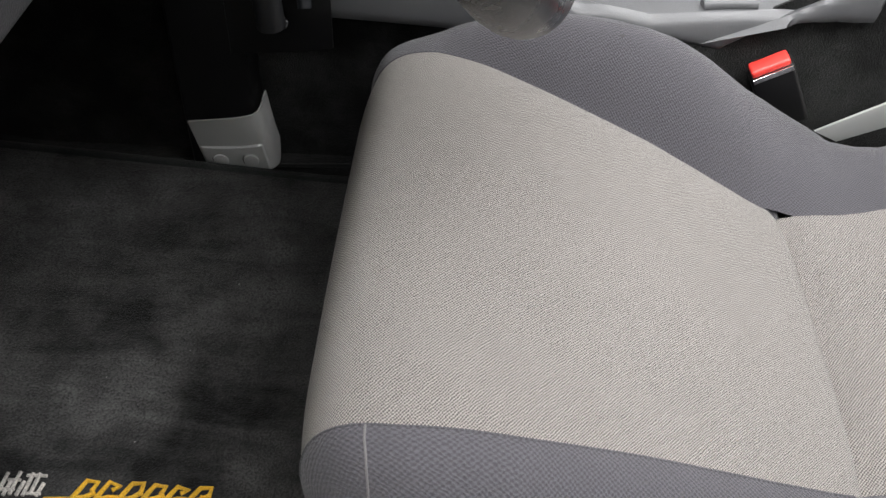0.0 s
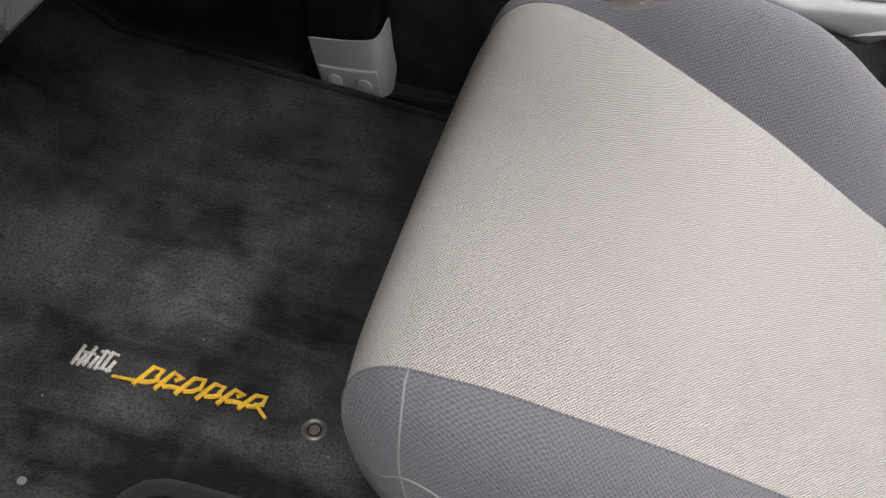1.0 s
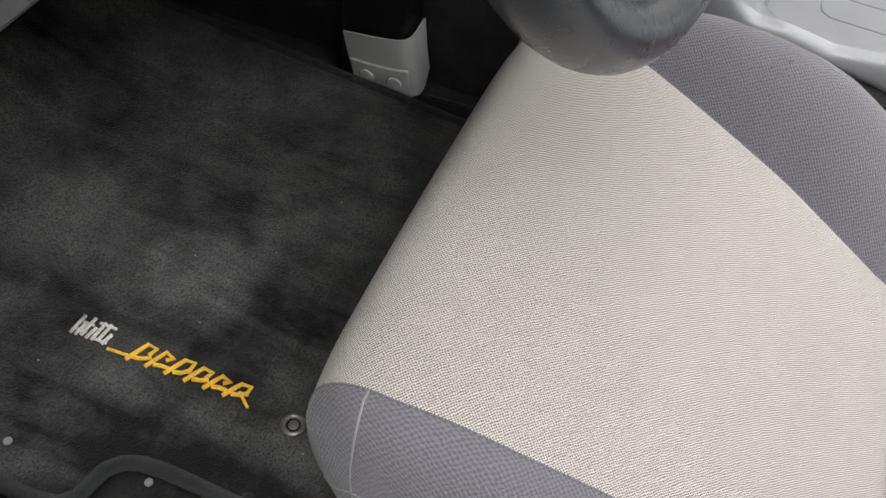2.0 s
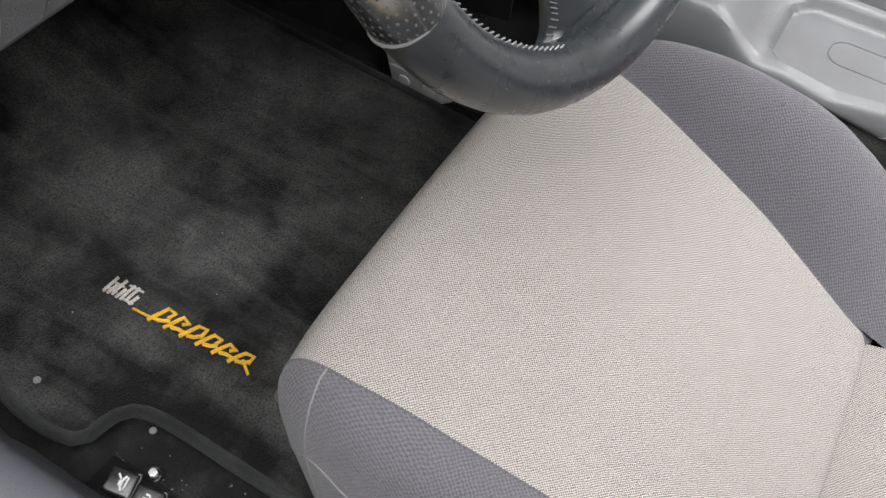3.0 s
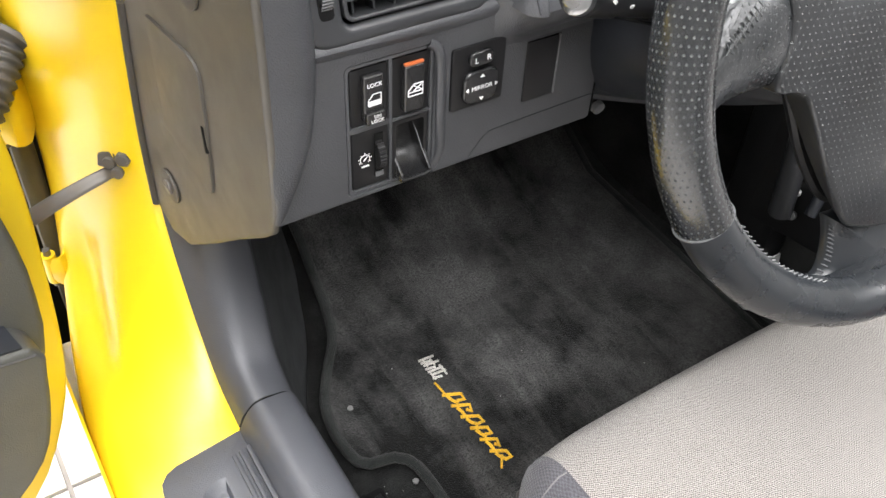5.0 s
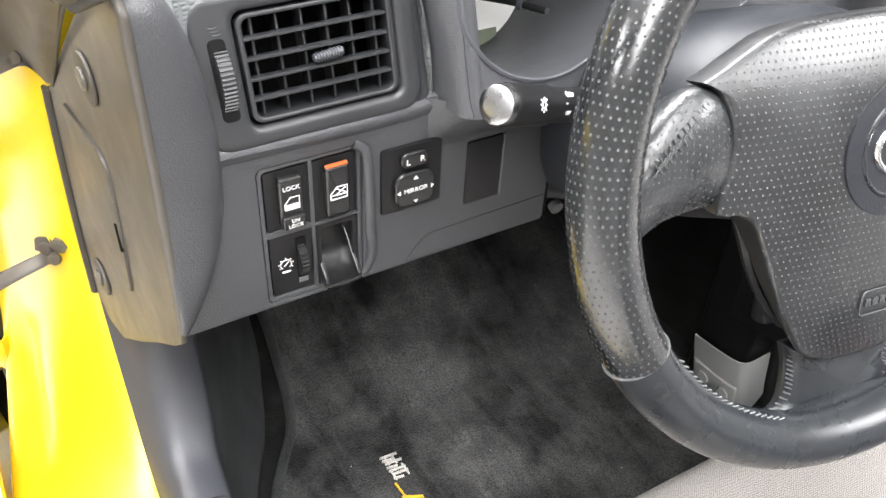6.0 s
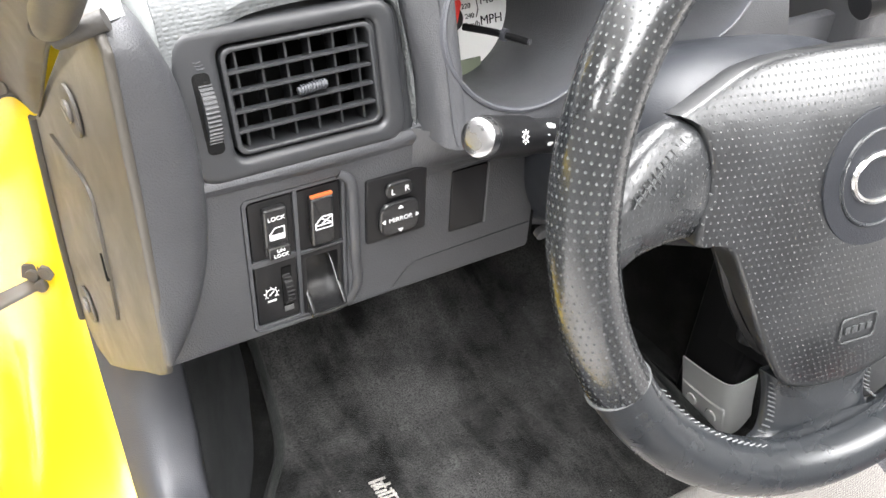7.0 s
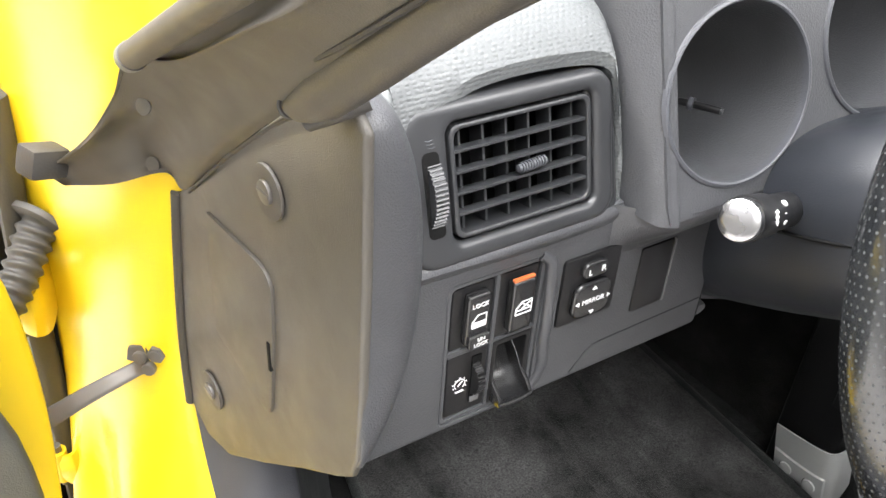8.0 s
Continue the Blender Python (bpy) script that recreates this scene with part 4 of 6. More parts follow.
print_at("R", 0.3428, 0.2876, 0.7342, 0.0058, mir, 1.0)
print_at("MIRROR", 0.3385, 0.2871, 0.7125, 0.0046, mir, 1.0)
tri = [prism([(0.3368, 0.7205), (0.3402, 0.7205), (0.3385, 0.7228)], 0.2868, 0.2876, "y"), prism([(0.3368, 0.7045), (0.3402, 0.7045), (0.3385, 0.7022)], 0.2868, 0.2876, "y"), prism([(0.3277, 0.7110), (0.3277, 0.7140), (0.3256, 0.7125)], 0.2868, 0.2876, "y"), prism([(0.3493, 0.7110), (0.3493, 0.7140), (0.3514, 0.7125)], 0.2868, 0.2876, "y")]
for b in tri:
    part("arrow", b, "paper", mir)
part("blank_plate", prism(round_rect(0.3785, 0.6835, 0.4055, 0.7320, 0.0012), 0.2922, 0.31, "y", 0.0008), "black", dash)
part("blank_edge", box(0.4058, 0.4068, 0.2915, 0.295, 0.6835, 0.7320, 0.0003), "console", dash)

# air vent, leaning back at the top
VM = Matrix.Translation((0, 0.2955, 0.778)) @ pose(0, 0, 0, -13, 0, 0)
vent = part("vent_bezel", moved(prism([(x, z) for x, z in round_rect(0.2165, -0.010, 0.3450, 0.0735, 0.014, 7, -0.03)], -0.004, 0.040, "y", 0.005, 4, round_rect(0.2408, 0.0012, 0.3312, 0.0630, 0.006, 7, -0.02)), VM), "smooth", dash)
part("bezel_step", moved(prism(round_rect(0.3300, -0.013, 0.3515, 0.0690, 0.010, 7, -0.06), 0.000, 0.030, "y", 0.005, 4), VM), "smooth", vent)
part("vent_frame", moved(prism(round_rect(0.2424, 0.0027, 0.3297, 0.0614, 0.006, 7, -0.02), -0.0022, 0.026, "y", 0.0011, 3, round_rect(0.2452, 0.0052, 0.3269, 0.0588, 0.0045, 7, -0.02)), VM), "smooth", vent)
for i in range(4):
    z = 0.0050 + 0.0540 * (i + 1) / 5
    part("slat", moved(prism([(-0.0018, -0.0007), (-0.0010, -0.0012), (0.0060, -0.0017), (0.0060, 0.0003), (-0.0010, 0.0009), (-0.0018, 0.0006)], 0.2445, 0.3258, "x", 0.0), VM @ pose(-0.0002 * i, 0, z)), "smooth", vent)
for i in range(6):
    x = 0.2510 + 0.0140 * i
    part("vane", moved(box(x - 0.0007, x + 0.0007, 0.0045, 0.0160, 0.004, 0.060, 0.0003), VM), "smooth", vent)
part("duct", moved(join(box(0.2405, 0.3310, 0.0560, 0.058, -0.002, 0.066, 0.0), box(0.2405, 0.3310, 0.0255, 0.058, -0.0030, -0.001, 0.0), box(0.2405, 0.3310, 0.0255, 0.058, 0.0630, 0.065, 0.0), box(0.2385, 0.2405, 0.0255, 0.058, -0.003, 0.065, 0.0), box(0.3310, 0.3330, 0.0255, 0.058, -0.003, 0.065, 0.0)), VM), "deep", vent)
knob = [tube([(0.2800, -0.0035, 0.0318), (0.2970, -0.0035, 0.0330)], 0.0021, 14)]
for i in range(9):
    x, z = 0.2815 + 0.0017 * i, 0.0319 + 0.00012 * i
    knob.append(tube([(x, -0.0035, z), (x + 0.0007, -0.0035, z)], 0.0029, 14))
part("slide_knob", moved(join(*knob), VM), "trim", vent)
part("wheel_slot", moved(prism(round_rect(0.2258, 0.0080, 0.2352, 0.0520, 0.003, 5, -0.03), -0.0046, 0.0, "y", 0.0005), VM), "deep", vent)
teeth = [tube([(0.2272, 0.0130, 0.0298), (0.2342, 0.0130, 0.0298)], 0.0228, 44)]
for i in range(60):
    a = 2 * math.pi * i / 60
    teeth.append(tube([(0.2272, 0.0130 + 0.0230 * math.cos(a), 0.0298 + 0.0230 * math.sin(a)), (0.2342, 0.0130 + 0.0230 * math.cos(a), 0.0298 + 0.0230 * math.sin(a))], 0.0008, 5))
part("thumb_wheel", moved(join(*teeth), VM), "smooth", vent)
for i in range(3):
    part("flow_mark", moved(tube([(0.2267 + 0.0007 * i, -0.0042, 0.0578 - 0.0018 * i), (0.2288 + 0.0007 * i, -0.0042, 0.0573 - 0.0018 * i), (0.2309 + 0.0007 * i, -0.0042, 0.0577 - 0.0018 * i)], 0.0003, 6), VM), "trim", vent)

# top pad over the vent
rows = [
    [(0.2135, 0.296, 0.768), (0.2130, 0.300, 0.80), (0.2125, 0.305, 0.840), (0.2125, 0.320, 0.866), (0.2125, 0.38, 0.885), (0.2125, 0.55, 0.905), (0.2125, 0.75, 0.91)],
    [(0.2165, 0.297, 0.768), (0.216, 0.302, 0.81), (0.216, 0.308, 0.848), (0.216, 0.323, 0.870), (0.216, 0.38, 0.889), (0.216, 0.55, 0.909), (0.216, 0.75, 0.914)],
    [(0.26, 0.372, 0.846), (0.26, 0.342, 0.8495), (0.26, 0.3105, 0.853), (0.26, 0.326, 0.874), (0.26, 0.38, 0.892), (0.26, 0.55, 0.912), (0.26, 0.75, 0.917)],
    [(0.332, 0.372, 0.846), (0.335, 0.342, 0.8485), (0.335, 0.3105, 0.851), (0.335, 0.326, 0.874), (0.335, 0.38, 0.893), (0.335, 0.55, 0.914), (0.335, 0.75, 0.92)],
    [(0.352, 0.2965, 0.768), (0.350, 0.301, 0.81), (0.344, 0.308, 0.848), (0.342, 0.324, 0.872), (0.346, 0.38, 0.893), (0.36, 0.55, 0.914), (0.37, 0.75, 0.92)],
    [(0.357, 0.312, 0.766), (0.355, 0.316, 0.81), (0.349, 0.320, 0.846), (0.348, 0.334, 0.868), (0.36, 0.38, 0.888), (0.37, 0.55, 0.91), (0.38, 0.75, 0.916)],
]
part("top_pad", loft(rows, 60, 60), "dash_pad", dash, "pale grey textured top pad")
rows = [[(x, 0.297 + d, 0.762), (x, 0.301 + d, 0.80), (x, 0.306 + d, 0.840), (x, 0.321 + d, 0.8655 - d * 0.2), (x, 0.38 + d, 0.8845 - d * 0.3), (x, 0.55, 0.9045 - d * 0.3), (x, 0.75, 0.91 - d * 0.3)] for x, d in ((0.2132, 0.0), (0.2095, 0.0012), (0.2055, 0.006), (0.2030, 0.016), (0.2020, 0.030))]
part("pad_side", loft(rows, 14, 50), "pad_side", dash, "smooth pale grey side of the top pad")


# dial cluster: flat front with two round wells
def plate_hole(x0, x1, z0, z1, cx, cz, rx, rz, n=64):
    outer, inner = [], []
    for i in range(n):
        a = 2 * math.pi * (i + 0.5) / n
        dx, dz = math.cos(a), math.sin(a)
        k = min(((x1 if dx > 0 else x0) - cx) / dx, ((z1 if dz > 0 else z0) - cz) / dz)
        outer.append((cx + k * dx, cz + k * dz)), inner.append((cx + rx * dx, cz + rz * dz))
    return outer, inner


def oval(cx, y, cz, rx, rz, n=64):
    return [Vector((cx + rx * math.cos(2 * math.pi * i / n), y, cz + rz * math.sin(2 * math.pi * i / n))) for i in range(n)]


CM = Matrix.Translation((0, 0.284, 0.827)) @ pose(0, 0, 0, -18, 0, 0)
DIALS = ((0.362, 0.4795, 0.4195, 0.002, 0.0565, 0.0500), (0.4795, 0.640, 0.552, 0.020, 0.0610, 0.0560))
DEEP = 0.104
for x0, x1, cx, cz, rx, rz in DIALS:
    outer, inner = plate_hole(x0, x1, -0.060, 0.085, cx, cz, rx, rz)
    face_ = part("dial_front", moved(prism(outer, 0.0, 0.012, "y", 0.0, 2, inner), CM), "dash", dash)
    lip = [oval(cx, y, cz, rx + d, rz + d) for y, d in ((0.001, 0.0030), (-0.0012, 0.0020), (-0.0018, 0.0004), (-0.0012, -0.0006), (0.003, -0.0010))]
    part("dial_rim", moved(sheet(lip, close=True), CM), "trim", face_)
    part("dial_well", moved(sheet([oval(cx, y, cz, rx - d, rz - d) for y, d in ((0.002, 0.0008), (0.03, 0.0012), (0.06, 0.002), (DEEP, 0.003))], close=True), CM), "dash", face_)
    part("dial_plate", moved(prism([(p.x, p.z) for p in oval(cx, 0, cz, rx, rz)], DEEP, DEEP + 0.002, "y"), CM), "dial", face_)
    if cx < 0.5:
        part("trip_stem", tube([(0.4210, 0.356, 0.7965), (0.4325, 0.335, 0.7990), (0.4425, 0.312, 0.8005)], 0.0024, 12, True, 10), "black", face_)
        part("trip_knob", tube([(0.4420, 0.313, 0.8005), (0.4430, 0.311, 0.8006)], 0.0021, 14), "dash", face_)
        part("stem_collar", tube([(0.4345, 0.3303, 0.7994), (0.4358, 0.3275, 0.7996)], 0.0042, 14), "trim", face_)
        part("odometer_display", moved(box(0.4110, 0.4465, DEEP - 0.0022, DEEP - 0.0004, -0.0465, -0.0335, 0.0004), CM), "lcd", face_)
        for text, tx, tz, size in (("MPH", 0.4590, -0.0100, 0.0092), ("km/h", 0.4439, -0.0112, 0.0056), ("240", 0.4417, -0.0050, 0.0050), ("220", 0.4394, 0.0020, 0.0050), ("140", 0.4560, 0.0040, 0.0085)):
            word(text, size, "black", face_, CM @ pose(tx, DEEP - 0.0005, tz, 90, 0, 0))
        part("dial_tick", moved(tube([(0.4475, DEEP - 0.0004, 0.012), (0.4490, DEEP - 0.0004, -0.0015), (0.4470, DEEP - 0.0004, -0.0065)], 0.00035, 5), CM), "black", face_)
        part("needle_hub", moved(disc((0.4245, DEEP - 0.001, -0.0040), (0, -1, 0), 0.0085, 0.006, 26, 0.001), CM), "black", face_)
        part("needle", moved(prism([(0.4190, -0.0165), (0.4225, -0.0165), (0.4310, 0.0060), (0.4300, 0.0085), (0.4255, 0.0085)], DEEP - 0.0095, DEEP - 0.0075, "y", 0.0005), CM), "red", face_, "red pointer")
# shoulder between the vent and the first dial
rows = []
for z in (0.768, 0.782, 0.80, 0.83, 0.86, 0.885, 0.908):
    yd = 0.284 + 0.325 * (z - 0.827)
    lean = 0.0 if z < 0.81 else (z - 0.81) * 0.16
    rows.append([(0.353 - lean, 0.325 + 0.3 * max(0, z - 0.84), z), (0.354 - lean, 0.306 + 0.4 * max(0, z - 0.84), z), (0.357 - lean * 0.6, yd + 0.010, z), (0.362, yd + 0.002, z), (0.368, yd - 0.0012, z), (0.372, yd + 0.001, z)])
chin = [[(x, 0.2655 + k, 0.772), (x, 0.2660 + k, 0.767), (x, 0.2705 + 0.85 * k, 0.758), (x, 0.2800 + 0.5 * k, 0.749), (x, 0.2895 + 0.15 * k, 0.741), (x, 0.2940, 0.733)] for x, k in ((0.347, 0.029), (0.354, 0.022), (0.362, 0.011), (0.373, 0.003), (0.39, 0.0), (0.50, 0.0), (0.64, 0.0))]
part("dial_chin", loft(chin, 40, 20), "dash", dash)
part("dial_shoulder", loft(rows, 24, 20), "dash", dash)
rows = [[(0.35, 0.308, 0.907), (0.35, 0.33, 0.918), (0.35, 0.45, 0.92), (0.35, 0.75, 0.915)], [(0.52, 0.308, 0.912), (0.52, 0.34, 0.925), (0.52, 0.45, 0.93), (0.52, 0.75, 0.92)], [(0.95, 0.318, 0.905), (0.95, 0.34, 0.915), (0.95, 0.45, 0.92), (0.95, 0.75, 0.92)]]
part("hood", loft(rows, 20, 16, 0.006), "dash", dash)
# fascia beyond the column; unseen near-black closing sheet, set low to shade the footwell
part("knee_panel", moved(prism([(0.4525, 0.648), (0.60, 0.590), (0.76, 0.60), (0.90, 0.62), (0.90, 0.76), (0.4525, 0.76)], 0.318, 0.33, "y", 0.003), Matrix()), "dash", dash)
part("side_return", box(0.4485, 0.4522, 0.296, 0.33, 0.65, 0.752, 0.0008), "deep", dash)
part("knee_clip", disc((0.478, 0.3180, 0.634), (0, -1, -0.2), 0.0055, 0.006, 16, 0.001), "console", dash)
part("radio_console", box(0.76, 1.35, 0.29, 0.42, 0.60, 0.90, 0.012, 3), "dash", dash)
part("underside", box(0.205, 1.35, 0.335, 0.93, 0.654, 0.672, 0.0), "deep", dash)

# ---- steering column, stalks ----
WN = Vector((-0.0930, -0.9412, 0.3247)).normalized()
WX = Vector((0, 0, 1)).cross(WN).normalized()
WY = WN.cross(WX)
WC = Vector((0.5141, 0.1133, 0.7945))
WM = Matrix(((WX.x, WY.x, WN.x, WC.x), (WX.y, WY.y, WN.y, WC.y), (WX.z, WY.z, WN.z, WC.z), (0, 0, 0, 1)))
column = thing("steering_column", "dark grey plastic steering column shroud with two stalks", "steering column", WM)
rows = []
for z, w, t_, b_ in ((-0.040, 0.060, 0.046, -0.040), (-0.05, 0.074, 0.058, -0.048), (-0.07, 0.083, 0.063, -0.053), (-0.10, 0.090, 0.063, -0.060), (-0.16, 0.095, 0.055, -0.072), (-0.24, 0.095, 0.04, -0.085)):
    rows.append([Vector((math.copysign(abs(math.cos(radians(a))) ** 0.7, math.cos(radians(a))) * w, (t_ if math.sin(radians(a)) > 0 else -b_) * math.copysign(abs(math.sin(radians(a))) ** 0.75, math.sin(radians(a))), z)) for a in range(0, 361, 4)])
cols = [spline([r[j] for r in rows], 24) for j in range(len(rows[0]))]
part("shroud", sheet([[c[i] for c in cols] for i in range(25)]), "shroud", column)
part("shroud_split", tube([(-0.0775, 0.004, -0.06), (-0.0905, 0.004, -0.10), (-0.0955, 0.004, -0.16), (-0.0955, 0.0, -0.24)], 0.0012, 6, True, 10), "deep", column)
part("shroud_ridge", tube([(-0.0765, 0.030, -0.0525), (-0.066, 0.044, -0.0505), (-0.045, 0.0545, -0.0495), (-0.015, 0.0585, -0.0490), (0.02, 0.0583, -0.0490)], 0.0016, 8, True, 24), "shroud", column)
W2L = WM.inverted()


def local(p):
    return W2L @ Vector(p)


S0 = Vector((0.336, 0.207, 0.816))
SU = Vector((0.853, 0.338, -0.397)).normalized()


def along(s):
    return local(S0 + SU * s)


stalk = part("light_stalk", tube([along(0.045), along(0.07), along(0.10), along(0.135)], lambda s: 0.0098 + 0.0006 * s, 24, True, 16), "black", column, "black light switch stalk")
part("stalk_collar", tube([along(0.006), along(0.0075), along(0.012), along(0.046), along(0.0485), along(0.0495)], lambda s: 0.0112 - 0.0014 * max(0, s - 0.9) * 10 - 0.0006 * max(0, 0.1 - s) * 10, 30), "black", stalk)
part("stalk_end", tube([along(s) for s in (-0.0008, -0.0004, 0.0006, 0.0025, 0.0065)], lambda s: (0.0060, 0.0084, 0.0098, 0.0103, 0.0103)[min(4, int(s * 4 + 0.5))], 30), "chrome_end", stalk, "shiny grey end cap")
sun = [ring((0, 0, 0), (0, 0, 1), 0.0019, 0.0004, 18, 6)]
for i in range(8):
    a = radians(45 * i)
    sun.append(tube([(0.0027 * math.cos(a), 0.0027 * math.sin(a), 0), (0.0039 * math.cos(a), 0.0039 * math.sin(a), 0)], 0.0004, 6))


def on_stalk(s, up, r=0.0113):
    """A spot on the driver's side of the stalk, s metres from its end and turned by up degrees round it."""
    n = Vector((-0.45, -0.69, 0.57))
    n = (n - SU * n.dot(SU)).normalized()
    y = n.cross(SU)
    n, y = n * math.cos(radians(up)) + y * math.sin(radians(up)), y * math.cos(radians(up)) - n * math.sin(radians(up))
    c = S0 + SU * s + n * r
    return W2L @ Matrix(((SU.x, y.x, n.x, c.x), (SU.y, y.y, n.y, c.y), (SU.z, y.z, n.z, c.z), (0, 0, 0, 1)))


part("lamp_symbol", moved(join(*sun), on_stalk(0.030, -8)), "paper", stalk)
word("OFF", 0.0034, "paper", stalk, on_stalk(0.063, -34, 0.0101))
part("lamp_marks", moved(join(ring((-0.003, 0, 0), (0, 0, 1), 0.0015, 0.0004, 14, 5), ring((0.001, 0.0, 0), (0, 0, 1), 0.0015, 0.0004, 14, 5), tube([(0.003, -0.001, 0), (0.0045, 0.001, 0)], 0.0004, 5)), on_stalk(0.066, 26, 0.0101)), "paper", stalk)
part("lamp_tick", moved(box(-0.0009, 0.0009, -0.0003, 0.0003, -0.0002, 0.0002, 0.0), on_stalk(0.060, -4, 0.0101)), "paper", stalk)
right_stalk = part("wiper_stalk", tube([local((0.60, 0.20, 0.842)), local((0.66, 0.19, 0.853)), local((0.72, 0.185, 0.860))], lambda s: 0.010 + 0.003 * s, 18, True, 16), "black", column, "black wiper stalk")
for i, tx in enumerate(("OFF", "INT", "LO")):
    word(tx, 0.0042, "paper", right_stalk, W2L @ pose(0.662, 0.1745, 0.862 - 0.0045 * i, 75, 0, 0))

# ---- steering wheel ----
wheel = thing("steering_wheel", "three-spoke dark leather steering wheel, perforated grips", "steering wheel", WM @ Matrix.Rotation(radians(-2.5), 4, "Z"))
RM, RT = 0.1685, 0.0165


def arc(a0, a1, n, r=RM, t=RT):
    rows = []
    for i in range(n + 1):
        a = radians(a0 + (a1 - a0) * i / n)
        d = Vector((math.cos(a), math.sin(a), 0))
        rows.append([d * r + t * (math.cos(2 * math.pi * k / 22) * d + 1.08 * math.sin(2 * math.pi * k / 22) * Vector((0, 0, 1))) for k in range(22)])
    return sheet(rows, close=True)


part("upper_rim", arc(-28.5, 208.5, 110), "leather", wheel, "perforated black leather grip")
part("lower_rim", arc(208.5, 331.5, 60, RM, RT * 0.985), "leather_smooth", wheel, "smooth black leather section")
for a in (208.5, 331.5):
    d = Vector((math.cos(radians(a)), math.sin(radians(a)), 0))
    part("rim_seam", ring(d * RM, (-d.y, d.x, 0), RT + 0.0003, 0.0009, 28, 6), "thread_light", wheel)
HALF = [(-0.1113, 0.0470), (-0.1035, 0.0405), (-0.0985, 0.024), (-0.0990, 0.009), (-0.1045, -0.0158), (-0.096, -0.0180), (-0.0855, -0.0230), (-0.0763, -0.0434), (-0.0688, -0.0644), (-0.0578, -0.0867), (-0.0415, -0.1085), (-0.02, -0.1165)]
PAD = HALF + [(0.0, -0.1180)] + [(-x, y) for x, y in HALF[::-1]] + [(0.101, 0.0518), (0.0888, 0.058), (0.0692, 0.066), (0.0414, 0.070), (0.0, 0.071), (-0.0414, 0.070), (-0.0692, 0.066), (-0.0888, 0.058), (-0.101, 0.0518)]


def dome(outline, z0, rise, back=0.03, edge=0.10, even=0.0):
    """A cushion-like cap: the outline at z0, rounded over quickly and then swelling gently to its middle."""
    c = Vector((sum(p[0] for p in outline) / len(outline), sum(p[1] for p in outline) / len(outline), 0))
    rows = [[(c.x + (p[0] - c.x) * 0.97, c.y + (p[1] - c.y) * 0.97, z0 - back) for p in outline]]
    for k in (1.0, 0.996, 0.988, 0.975, 0.955, 0.93, 0.89, 0.84, 0.77, 0.68, 0.57, 0.45, 0.32, 0.18, 0.04):
        q = min(1.0, (1 - k) / edge)
        z = z0 + rise * (0.62 * math.sqrt(max(0.0, 1 - (1 - q) ** 2)) + 0.38 * (1 - k * k))
        s = min(1.0, (1 - k) / 0.40)
        s = even * s * s * (3 - 2 * s)
        ring_ = []
        for p in outline:
            d = Vector((p[0] - c.x, p[1] - c.y))
            u = d.normalized()
            d = d.lerp(u / math.hypot(u.x / 0.092, u.y / 0.082), s) * k
            ring_.append((c.x + d.x, c.y + d.y, z))
        rows.append(ring_)
    bm = sheet(rows, close=True)
    bm.verts.ensure_lookup_table()
    bm.faces.new(bm.verts[-len(outline):])
    bm.verts.index_update()
    layer = bm.loops.layers.uv.active
    for f in bm.faces:
        for loop in f.loops:
            loop[layer].uv = (loop.vert.co.x, loop.vert.co.y)
        if min(v.index for v in f.verts) < 2 * len(outline):
            for loop in f.loops:
                loop[layer].uv = (0.0, 0.0)
    return bm


pad_loop = [(v.x, v.y) for v in spline([(*p, 0) for p in PAD + PAD[:1]], 220)][:-1]


def pad_height(x, y):
    """The pad's face: falls away to the sides, over its top and slightly at its foot."""
    return 0.0135 - 0.0105 * (x / 0.1) ** 2 - 0.015 * max(0.0, (y - 0.024) / 0.047) ** 2 - 0.008 * max(0.0, (-y - 0.055) / 0.06) ** 2


